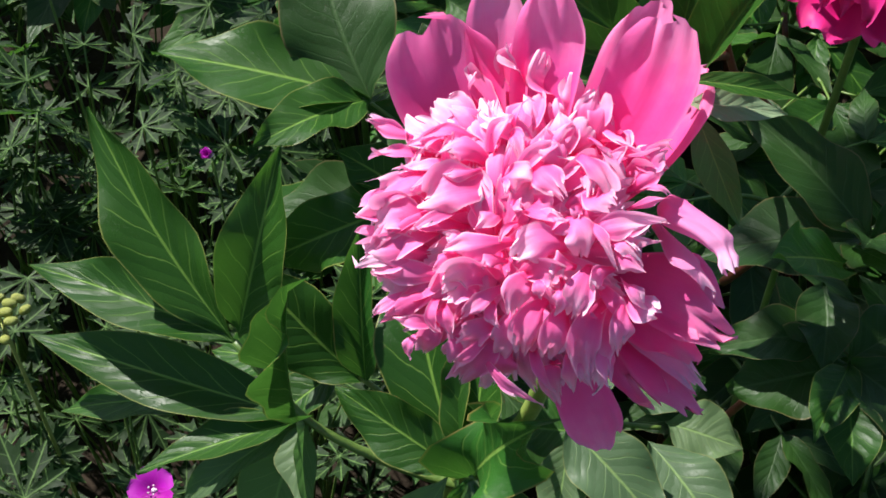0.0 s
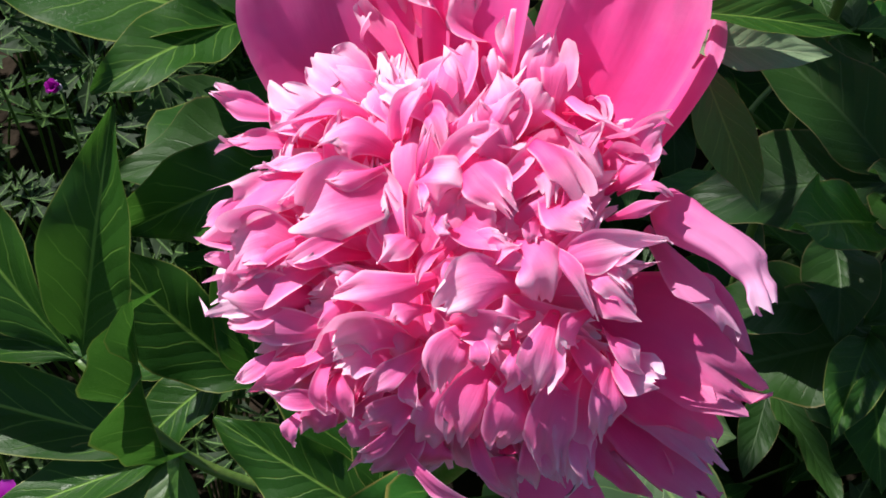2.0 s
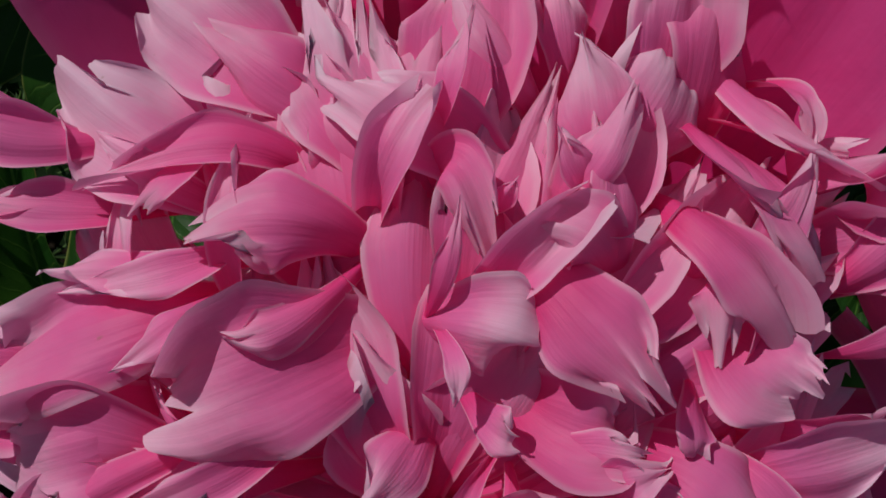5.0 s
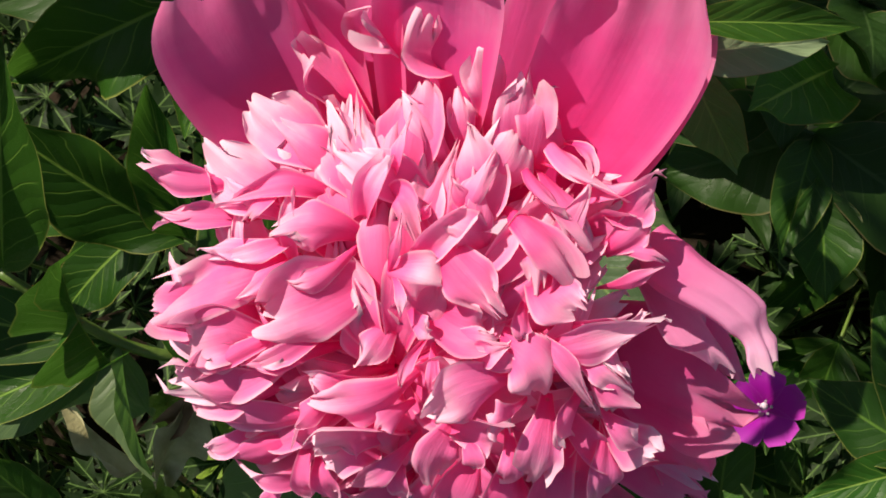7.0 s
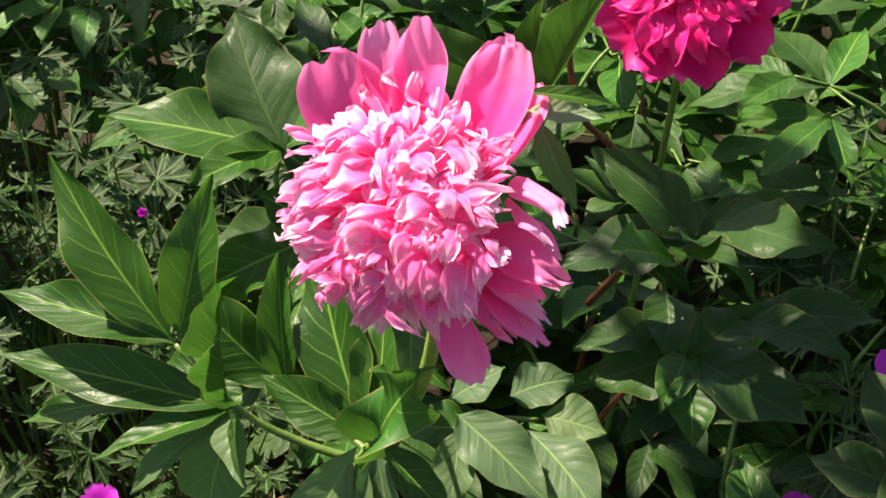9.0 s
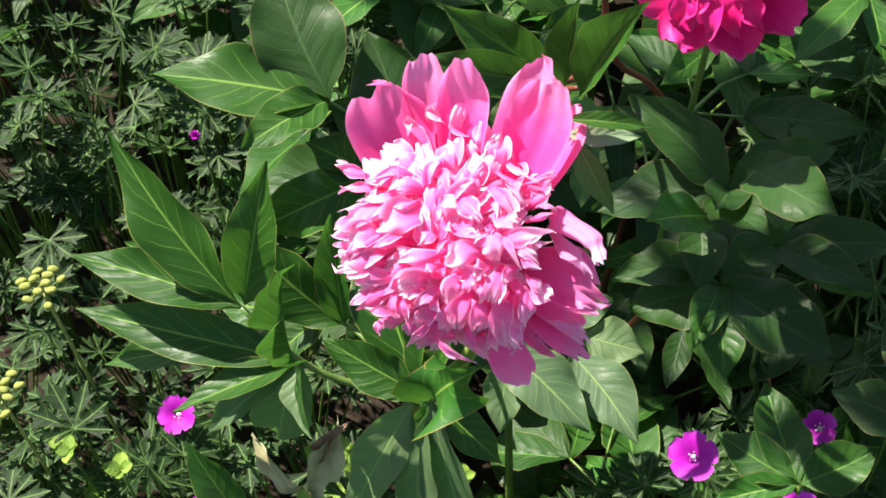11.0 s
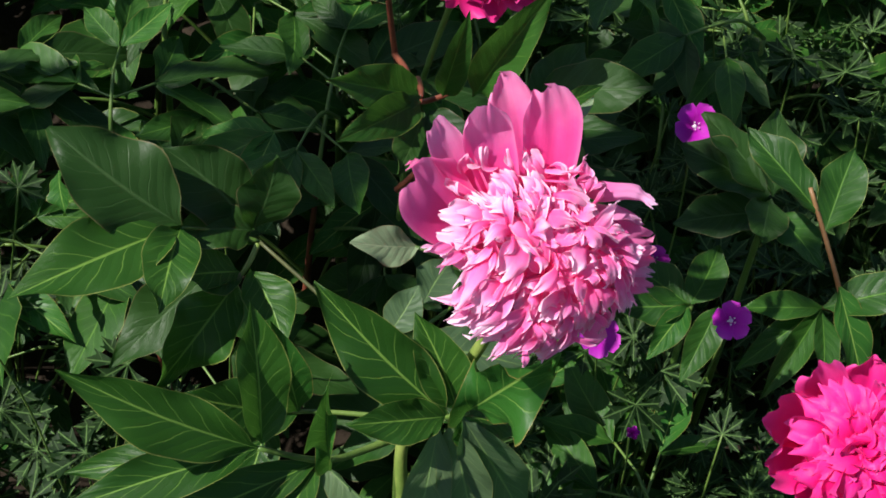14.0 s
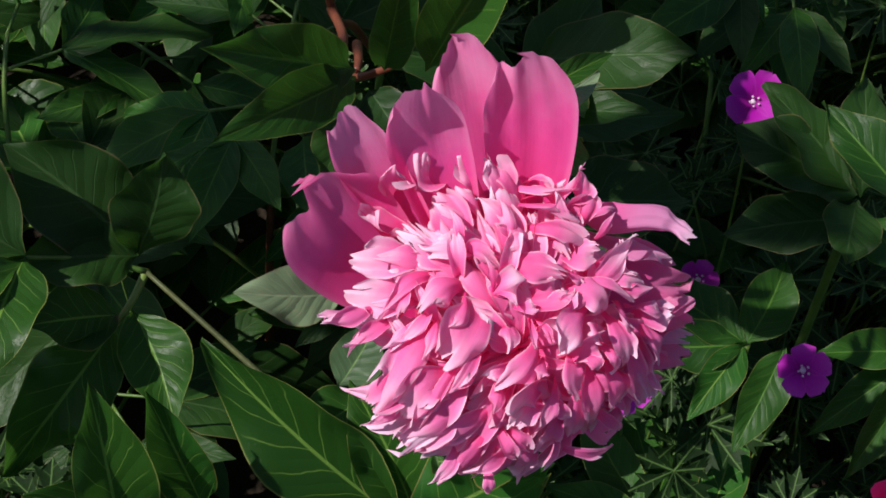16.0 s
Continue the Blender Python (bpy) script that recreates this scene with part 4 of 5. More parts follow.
leaflet(st, (0.056, 0.134, 0.544), (-0.012, 0.122, 0.578), 0.020, 0, 0.10, 0.4, up=(-0.4, -0.5, 0.8))
leaflet(st, (0.058, 0.122, 0.555), (0.064, 0.115, 0.614), 0.015, 0, 0.02, 0.9, up=(-0.7, -0.7, 0.1))
leaflet(st, (0.064, 0.108, 0.562), (0.088, 0.087, 0.634), 0.022, 0, 0.02, 0.9, up=(-0.7, -0.3, 0.2))
leaflet(st, (0.054, 0.130, 0.540), (0.018, 0.112, 0.538), 0.024, 0, 0.05, 0.3, M_LEAF_OLD, up=(-0.3, -0.7, 0.6))
leaflet(st, (0.056, 0.128, 0.542), (0.046, 0.092, 0.540), 0.020, 0, 0.05, 0.3, M_LEAF_OLD, up=(-0.3, -0.7, 0.6))
st = leaf_stalk(RED, [(0.100, 0.190, 0.38), (0.122, 0.160, 0.440), (0.138, 0.126, 0.470)], 0.0020, M_REDSTEM)
JW = (0.140, 0.126, 0.472)
leaflet(st, (0.148, 0.131, 0.482), (0.177, 0.075, 0.510), 0.034, 0, 0.04, 0.25, M_LEAF_OLD, up=(0, -0.5, 0.9))
leaflet(st, (0.130, 0.120, 0.475), (0.147, 0.072, 0.502), 0.023, 0, 0.04, 0.3, M_LEAF_OLD)
leaflet(st, (0.124, 0.100, 0.485), (0.092, 0.080, 0.508), 0.027, 0, 0.04, 0.35, M_LEAF_FRESH)
leaflet(st, JW, (0.124, 0.085, 0.507), 0.024, 0, 0.04, 0.3, M_LEAF_OLD)
leaflet(st, JW, (0.192, 0.135, 0.489), 0.030, 0, 0.08, 0.3, M_LEAF_OLD)
leaflet(st, JW, (0.074, 0.134, 0.453), 0.034, 0, 0.08, 0.3, M_LEAF_OLD)
leaflet(st, JW, (0.095, 0.172, 0.497), 0.030, 0, 0.08, 0.3, M_LEAF_OLD)
st = leaf_stalk(RED, [(0.090, 0.172, 0.268), (0.118, 0.148, 0.355), (0.141, 0.113, 0.400)], 0.0020, M_REDSTEM)
JG = (0.140, 0.112, 0.414)
leaflet(st, JG, (0.191, 0.067, 0.408), 0.042, 0, 0.08, 0.25, M_LEAF_OLD)
leaflet(st, (0.136, 0.096, 0.417), (0.134, 0.059, 0.404), 0.023, 0, 0.10, 0.4)
leaflet(st, JG, (0.119, 0.071, 0.416), 0.020, 0, 0.10, 0.3)
leaflet(st, JG, (0.092, 0.111, 0.398), 0.040, 0, 0.10, 0.3, M_LEAF_OLD)
leaflet(st, (0.133, 0.123, 0.418), (0.084, 0.120, 0.413), 0.026, 0, 0.10, 0.3, M_LEAF_OLD)
leaflet(st, (0.132, 0.146, 0.426), (0.127, 0.105, 0.418), 0.026, 0, 0.10, 0.3, M_LEAF_OLD)
leaflet(st, (0.169, 0.132, 0.418), (0.213, 0.094, 0.425), 0.024, 0, 0.10, 0.3, M_LEAF_OLD)
leaflet(st, (0.169, 0.132, 0.418), (0.238, 0.125, 0.420), 0.028, 0, 0.10, 0.3, M_LEAF_OLD)
leaflet(st, (0.142, 0.122, 0.404), (0.182, 0.145, 0.411), 0.028, 0, 0.10, 0.3, M_LEAF_OLD)
# low leaves, coloured pale to look as if in the sun
LOW = root("peony_shoot", (0.03, 0.13, 0.0), "young leafy peony shoot with broad leaflets coloured pale as if sunlit", "peony", "leafy peony shoots")
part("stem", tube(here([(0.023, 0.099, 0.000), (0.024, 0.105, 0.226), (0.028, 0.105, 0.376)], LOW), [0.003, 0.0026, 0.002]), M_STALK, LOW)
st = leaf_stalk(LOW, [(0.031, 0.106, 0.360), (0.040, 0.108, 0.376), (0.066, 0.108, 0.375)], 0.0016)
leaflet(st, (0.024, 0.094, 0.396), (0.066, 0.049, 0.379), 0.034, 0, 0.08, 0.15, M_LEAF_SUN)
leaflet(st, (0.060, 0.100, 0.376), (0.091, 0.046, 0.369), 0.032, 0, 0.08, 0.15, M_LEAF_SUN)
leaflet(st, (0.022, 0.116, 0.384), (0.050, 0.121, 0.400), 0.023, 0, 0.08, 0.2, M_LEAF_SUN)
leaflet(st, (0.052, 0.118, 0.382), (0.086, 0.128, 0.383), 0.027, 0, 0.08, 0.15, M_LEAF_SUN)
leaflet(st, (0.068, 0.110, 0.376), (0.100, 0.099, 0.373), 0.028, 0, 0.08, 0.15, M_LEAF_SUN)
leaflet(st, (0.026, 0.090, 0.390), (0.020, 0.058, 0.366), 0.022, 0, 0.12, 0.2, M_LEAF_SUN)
leaflet(st, (0.034, 0.112, 0.366), (-0.004, 0.118, 0.362), 0.027, 0, 0.08, 0.2)
# shoots at the right, in the half shade
SHOOT = root("peony_shoot", (0.19, 0.02, 0.0), "young leafy peony shoot with slender dark leaflets", "peony", "leafy peony shoots")
part("stem", tube(here([(0.173, -0.002, 0.000), (0.171, 0.005, 0.227), (0.165, 0.009, 0.384)], SHOOT), [0.003, 0.0026, 0.002]), M_STALK, SHOOT)
st = leaf_stalk(SHOOT, [(0.170, 0.008, 0.329), (0.167, 0.009, 0.365), (0.165, 0.009, 0.384)], 0.0016)
JH = (0.165, 0.009, 0.384)
leaflet(st, JH, (0.157, 0.065, 0.390), 0.028, 0, 0.06, 0.25)
leaflet(st, JH, (0.129, 0.041, 0.384), 0.024, 0, 0.06, 0.25)
leaflet(st, JH, (0.121, 0.004, 0.378), 0.018, 0, 0.06, 0.4, M_LEAF_FRESH)
leaflet(st, (0.169, -0.006, 0.396), (0.123, -0.019, 0.379), 0.020, 0, 0.06, 0.35)
leaflet(st, JH, (0.205, 0.021, 0.394), 0.026, 0, 0.06, 0.25)
SHOOT2 = root("peony_shoot", (0.26, 0.02, 0.0), "leafy peony shoot with broad overlapping dark leaflets", "peony", "leafy peony shoots")
part("stem", tube(here([(0.236, -0.003, 0.000), (0.235, 0.005, 0.227), (0.230, 0.011, 0.423)], SHOOT2), [0.003, 0.0026, 0.002]), M_STALK, SHOOT2)
st = leaf_stalk(SHOOT2, [(0.234, 0.011, 0.383), (0.230, 0.011, 0.423)], 0.0016)
leaflet(st, (0.228, 0.008, 0.419), (0.183, 0.045, 0.412), 0.030, 0, 0.06, 0.2, M_LEAF_OLD)
leaflet(st, (0.228, 0.011, 0.428), (0.198, -0.005, 0.429), 0.028, 0, 0.06, 0.2, M_LEAF_OLD)
leaflet(st, (0.230, 0.013, 0.428), (0.210, 0.070, 0.441), 0.034, 0, 0.06, 0.2, M_LEAF_OLD)
leaflet(st, (0.232, 0.013, 0.428), (0.237, 0.073, 0.446), 0.034, 0, 0.06, 0.2, M_LEAF_OLD)
leaflet(st, (0.232, 0.011, 0.428), (0.273, 0.045, 0.446), 0.032, 0, 0.06, 0.2, M_LEAF_OLD)
leaflet(st, (0.230, 0.009, 0.419), (0.219, -0.038, 0.415), 0.026, 0, 0.06, 0.2)

# ---- the rose-red peony at the near side ----
ROSE = root("rose_red_peony_plant", (0.25, -0.12, 0.0), "peony with a bright rose-red double flower beside slender leaves", "peony", "peonies in bloom")
part("stem", tube(here([(0.232, -0.130, 0.000), (0.228, -0.123, 0.206), (0.196, -0.118, 0.357), (0.156, -0.123, 0.394)], ROSE), [0.004, 0.0038, 0.0036, 0.004], 9), M_BROWN, ROSE)
part("stem", tube(here([(0.228, -0.123, 0.206), (0.219, -0.076, 0.366), (0.209, -0.051, 0.428), (0.216, -0.012, 0.472)], ROSE), [0.0022, 0.0018, 0.0015, 0.0012], 8), M_BROWN, ROSE, "thin brown side shoot")
rose = Bloom(ROSE, (0.142, -0.115, 0.408), (-0.35, -0.30, 0.88), 37, "bright rose-red double peony flower with ruffled petals", 1.0)
for q in range(9):
    w = radians(40 * q)
    c, s = math.cos(w), math.sin(w)
    rose.guard((14 * c, 14 * s, -12), (34 * c, 34 * s, -8), (48 * c, 48 * s, 4 + 6 * (q % 2)), 32, (-0.3 * c, -0.3 * s, 1), M_ROSE, 0.5, 0.14)
rose.rings(((6, 4), (13, 8), (20, 11), (27, 14), (34, 17), (40, 18)), M_ROSE, (12, 18), 14, 0.0, (10, 8))
st = leaf_stalk(ROSE, [(0.215, -0.066, 0.397), (0.208, -0.056, 0.406), (0.203, -0.051, 0.408)], 0.0014, M_BROWN)
JK = (0.203, -0.051, 0.408)
leaflet(st, JK, (0.152, -0.036, 0.379), 0.017, 0, 0.06, 0.5)
leaflet(st, JK, (0.137, -0.060, 0.394), 0.017, 0, 0.06, 0.5)
leaflet(st, JK, (0.151, -0.087, 0.411), 0.016, 0, 0.06, 0.5)
leaflet(st, JK, (0.166, -0.019, 0.411), 0.018, 0, 0.06, 0.5)
leaflet(st, JK, (0.243, -0.092, 0.437), 0.026, 0, 0.06, 0.3)
leaflet(st, (0.212, -0.031, 0.455), (0.258, -0.013, 0.473), 0.028, 0, 0.06, 0.3)
leaflet(st, (0.213, -0.022, 0.463), (0.218, 0.038, 0.479), 0.026, 0, 0.06, 0.3)
leaflet(st, (0.209, -0.051, 0.428), (0.187, -0.103, 0.383), 0.022, 0, 0.06, 0.3, M_LEAF_FRESH)

# ---- the peony bushes all round ----
SHARED_RNG = random.Random(77)


def shared_leaf(material, name, bend, fold):
    own = leaf_shape(SHARED_RNG, bend, fold, 0.03, ratio=0.17)
    return mesh_of(name, sheet(lambda u, v: Vector((own(u, v).x, own(u, v).y * 0.17, own(u, v).z)), 10, 6), material)


LEAVES = [shared_leaf(m, "peony_leaflet", b, f) for m, b, f in ((M_LEAF, 0.08, 0.25), (M_LEAF_OLD, 0.12, 0.2), (M_LEAF, 0.16, 0.35), (M_LEAF_OLD, 0.06, 0.15), (M_LEAF_FRESH, 0.1, 0.3), (M_LEAF, 0.02, 0.4))]


def bush(at, height, spread, leaves, seed, label):
    """A leafy peony shoot: stem, stalks, and three to nine leaflets on each."""
    g = random.Random(seed)
    plant = root("peony_shoot", (at[0], at[1], 0), label, "peony", "leafy peony shoots")
    lean = Vector((g.uniform(-0.05, 0.05), g.uniform(-0.05, 0.05), 0))
    top = lean + Vector((0, 0, height * 0.82))
    part("stem", tube([(0, 0, -0.01), lean * 0.4 + Vector((0, 0, height * 0.4)), top], [0.0036, 0.003, 0.002], 6), g.choice((M_STALK, M_REDSTEM, M_STALK)), plant)
    for i in range(leaves):
        f = 0.45 + 0.55 * i / max(1, leaves - 1)
        turn = 2.4 * i + g.uniform(-0.4, 0.4)
        way = Vector((math.cos(turn), math.sin(turn), 0))
        foot = top * f
        reach = spread * g.uniform(0.45, 0.8)
        joint = foot + way * reach + Vector((0, 0, height * g.uniform(0.10, 0.20)))
        joint.z = min(joint.z, height)
        arms = []
        for branch in (-1, 0, 1):
            aim = turn + branch * g.uniform(0.8, 1.15)
            fork = joint if branch == 0 else foot * 0.25 + joint * 0.75
            arms.append((aim, fork, fork + Vector((math.cos(aim), math.sin(aim), g.uniform(-0.25, 0.35))) * (0.030 if branch else 0.024)))
        bm = tube([foot, foot * 0.5 + joint * 0.5 + Vector((0, 0, 0.012)), joint], [0.0018, 0.0015, 0.0012], 5)
        for aim, fork, end in arms:
            twig = bpy.data.meshes.new("twig")
            side_bm = tube([fork, end], [0.0010, 0.0009], 5)
            side_bm.to_mesh(twig)
            side_bm.free()
            bm.from_mesh(twig)
            bpy.data.meshes.remove(twig)
        stalk = part("leaf_stalk", bm, M_STALK, plant)
        for aim, fork, end in arms:
            big = g.uniform(0.062, 0.092)
            for k in (-1, 0, 1):
                fan = aim + k * g.uniform(0.65, 1.0)
                length = big * (1.0 if k == 0 else g.uniform(0.62, 0.85))
                tip = end + Vector((math.cos(fan), math.sin(fan), g.uniform(-0.5, 0.25))) * length
                m = leaf_frame(end, tip, g.uniform(-25, 25), (g.uniform(-0.3, 0.3), g.uniform(-0.4, 0.2), 1))
                wide = g.uniform(0.95, 1.3)
                part("leaflet", g.choice(LEAVES), None, stalk, "", m @ Matrix.Diagonal((length, length * wide, length, 1)))
    return plant


GARDEN = random.Random(3)
spots = []


def free_spot(x, y, gap):
    if any((x - a) ** 2 + (y - b) ** 2 < gap * gap for a, b in spots):
        return False
    spots.append((x, y))
    return True


tries = 0
while len(spots) < 62 and tries < 4000:
    tries += 1
    x, y = GARDEN.uniform(-0.55, 0.75), GARDEN.uniform(0.10, 0.95)
    d = math.hypot(x - 0.02, y - 0.06)
    # room for the flower; the cranesbill keeps the left edge and the low right
    if d < 0.16 or (x < -0.07 and y < 0.44) or (x < -0.17 and y < 0.58) or (0.24 < x < 0.42 and y < 0.22):
        continue
    if not free_spot(x, y, 0.085):
        continue
    tall = 0.27 + 0.12 * min(1, d / 0.45) + GARDEN.uniform(-0.04, 0.05)
    bush((x, y), tall, 0.10, GARDEN.choice((4, 4, 5)), len(spots) * 7 + 1, GARDEN.choice(("leafy peony shoot with dark green pointed leaflets", "bushy peony shoot with broad dull green leaflets")))
for n, (x, y) in enumerate(((0.42, -0.05), (0.50, 0.06), (0.36, -0.16), (0.56, -0.08), (0.06, -0.12), (0.32, 0.16), (0.40, 0.26), (0.62, 0.02), (0.05, 0.02), (0.11, 0.05))):
    bush((x, y), 0.30 if n < 7 else 0.24, 0.09, 4, 900 + n, "low peony shoot with dark green leaflets")


# ---- cranesbill ----
def fan_leaf(rng, lobes=7):
    """A round leaf cut deep into narrow, toothed lobes."""
    bm = bmesh.new()
    layer = bm.loops.layers.uv.new("UVMap")
    centre = (0.0, 0.0, 0.0)
    for i in range(lobes):
        turn = (i - (lobes - 1) / 2) * radians(285 / lobes)
        size = (1.0 - 0.32 * abs(i - (lobes - 1) / 2) / (lobes / 2)) * rng.uniform(0.9, 1.08)
        ax = Vector((math.cos(turn), math.sin(turn), 0))
        ay = Vector((-ax.y, ax.x, 0))
        dip = rng.uniform(-0.12, 0.10)
        side = ((0.0, 0.02), (0.35, 0.07), (0.55, 0.15), (0.80, 0.27), (0.72, 0.13), (1.0, 0.0), (0.72, -0.13), (0.80, -0.27), (0.55, -0.15), (0.35, -0.07), (0.0, -0.02))
        rim = [bm.verts.new((ax * (p * size) + ay * (q * size)) + Vector((0, 0, abs(q) * 0.25 + dip * p * p))) for p, q in side]
        spine = [bm.verts.new(ax * (p * size) + Vector((0, 0, dip * p * p - 0.02))) for p in (0.35, 0.58, 0.75)]
        for quad in ((0, 1, "a", 9), (1, 2, "b", "a"), ("a", "b", 8, 9), (2, 3, 4, "b"), ("b", 6, 7, 8), (4, 5, "c", "b"), ("b", "c", 5, 6), (0, "a", 9, 10)):
            vs, seen = [], []
            for q in quad:
                v = rim[q] if isinstance(q, int) else spine["abc".index(q)]
                if v not in vs:
                    vs.append(v)
            try:
                f = bm.faces.new(vs)
            except ValueError:
                continue
            for loop in f.loops:
                loop[layer].uv = (loop.vert.co.length, 0.5 + loop.vert.co.dot(ay) * 1.4)
    return mesh_of("cranesbill_leaf_shaded", bm, M_GERANIUM)


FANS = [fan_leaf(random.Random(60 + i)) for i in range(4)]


def flower_petal():
    def shape(u, v):
        w = 0.10 + 0.34 * math.sin(math.pi * min(1, u * 0.62)) if u < 0.8 else 0.43 * math.sqrt(max(0.02, 1 - ((u - 0.8) / 0.2) ** 2))
        notch = 0.07 * math.exp(-(v * 3.5) ** 2) * max(0, u - 0.6) / 0.4
        return Vector((u - notch, v * w, 0.20 * math.sin(u * 1.9) + 0.06 * v * v))

    return mesh_of("petal", sheet(shape, 7, 6), M_MAGENTA)


CRANE_PETAL = flower_petal()


def eye_mesh():
    bm = bmesh.new()
    bmesh.ops.create_uvsphere(bm, u_segments=10, v_segments=6, radius=0.0016)
    for q in range(5):
        w = 2 * math.pi * q / 5
        bmesh.ops.create_icosphere(bm, subdivisions=1, radius=0.0006, matrix=Matrix.Translation((0.0022 * math.cos(w), 0.0022 * math.sin(w), 0.0030)))
    return mesh_of("flower_eye", bm, M_WHITE)


CRANE_EYE = eye_mesh()


def crane_flower(plant, at, axis, size, stem_from, turn=0.0, half_open=False):
    """A five-petalled cranesbill flower on its thin stem."""
    here_ = plant.location
    at, stem_from = Vector(at) - here_, Vector(stem_from) - here_
    z = Vector(axis).normalized()
    x = Vector((1, 0, 0.1))
    x = (x - z * x.dot(z)).normalized()
    frame_ = Matrix.Translation(at) @ Matrix((x, z.cross(x), z)).transposed().to_4x4()
    stem = part("flower_stem", tube([stem_from, stem_from * 0.4 + at * 0.6 + Vector((0.005, 0, 0.01)), at - z * 0.001], [0.0008, 0.0007, 0.0006], 5), M_STALK, plant)
    part("flower_eye", CRANE_EYE, None, stem, "pale centre with stamens", frame_)
    for q in range(5):
        lift = -60 if half_open else -8
        m = frame_ @ Matrix.Rotation(turn + 2 * math.pi * q / 5, 4, "Z") @ Matrix.Rotation(radians(lift), 4, "Y") @ Matrix.Diagonal((size / 2, size / 2, size / 2, 1))
        part("petal", CRANE_PETAL, None, stem, "", m)


def cranesbill(at, height, seed, leaves=9, label="bushy cranesbill with finely cut green leaves"):
    g = random.Random(seed)
    plant = root("cranesbill_plant", (at[0], at[1], 0), label, "cranesbill", "cranesbills")
    for i in range(leaves):
        turn = g.uniform(0, 6.283)
        reach = g.uniform(0.01, 0.075)
        h = height * g.uniform(0.55, 1.0)
        tip = Vector((math.cos(turn) * reach, math.sin(turn) * reach, h))
        stem = part("leaf_stalk", tube([(0, 0, -0.01), Vector((tip.x * 0.3, tip.y * 0.3, h * 0.55)), tip], [0.0010, 0.0009, 0.0007], 5), M_STALK, plant)
        s = g.uniform(0.020, 0.033)
        lean = Matrix.Rotation(g.uniform(-0.6, 0.6), 4, "X") @ Matrix.Rotation(g.uniform(-0.6, 0.6), 4, "Y")
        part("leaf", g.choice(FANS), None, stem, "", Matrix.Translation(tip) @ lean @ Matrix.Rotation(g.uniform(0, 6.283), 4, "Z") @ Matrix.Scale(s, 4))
    return plant


crane_spots = []
tries = 0
CR = random.Random(19)
while len(crane_spots) < 150 and tries < 6000:
    tries += 1
    x, y = CR.uniform(-0.50, 0.62), CR.uniform(-0.22, 0.62)
    left = x < -0.10 and y < 0.62 and math.hypot(x, y - 0.06) > 0.14
    right = x > 0.22 and y < 0.40
    front = y < 0.10 and -0.14 <= x <= 0.22
    if not (left or right or front):
        continue
    if math.hypot(x + 0.02, y - 0.06) < 0.05 or any((x - a) ** 2 + (y - b) ** 2 < (0.048 if left and y > 0.2 else 0.046) ** 2 for a, b in crane_spots):
        continue
    crane_spots.append((x, y))
    tall = (0.33 if left and y > 0.2 else 0.33 if right else 0.30) + CR.uniform(-0.05, 0.04)
    cranesbill((x, y), tall, 300 + len(crane_spots), CR.choice((9, 10, 12)))

CF = root("cranesbill_plant", (0.20, 0.05, 0.0), "cranesbill in flower with magenta five-petalled blooms", "cranesbill", "cranesbills in flower")
crane_flower(CF, (0.232, 0.073, 0.437), (-0.35, -0.45, 0.85), 0.030, (0.217, 0.049, 0.173), 0.3)
crane_flower(CF, (0.158, -0.020, 0.408), (-0.45, -0.35, 0.82), 0.024, (0.173, -0.007, 0.140), 0.9)
crane_flower(CF, (0.119, 0.038, 0.365), (-0.2, -0.4, 0.9), 0.028, (0.135, 0.029, 0.117), 0.1)
crane_flower(CF, (0.089, -0.015, 0.355), (-0.2, -0.3, 0.9), 0.018, (0.110, -0.016, 0.117), 0.5, True)
CL = root("cranesbill_plant", (-0.17, 0.10, 0.0), "cranesbill in flower with a few magenta blooms and buds", "cranesbill", "cranesbills in flower")
crane_flower(CL, (-0.149, 0.252, 0.404), (-0.2, -0.6, 0.7), 0.014, (-0.153, 0.216, 0.171), 0.2, True)
crane_flower(CL, (-0.168, 0.115, 0.312), (-0.1, -0.5, 0.85), 0.025, (-0.149, 0.096, 0.138), 0.6)
crane_flower(CF, (0.186, 0.050, 0.366), (-0.3, -0.3, 0.9), 0.020, (0.185, 0.055, 0.16), 0.4)
crane_flower(CL, (-0.016, 0.213, 0.448), (-0.4, -0.5, 0.8), 0.028, (-0.03, 0.215, 0.20), 0.2)
crane_flower(CL, (-0.139, 0.046, 0.328), (-0.1, -0.5, 0.85), 0.024, (-0.137, 0.022, 0.116), 0.6)
crane_flower(CL, (-0.229, 0.296, 0.513), (-0.3, -0.7, 0.6), 0.032, (-0.219, 0.264, 0.224), 0.0)

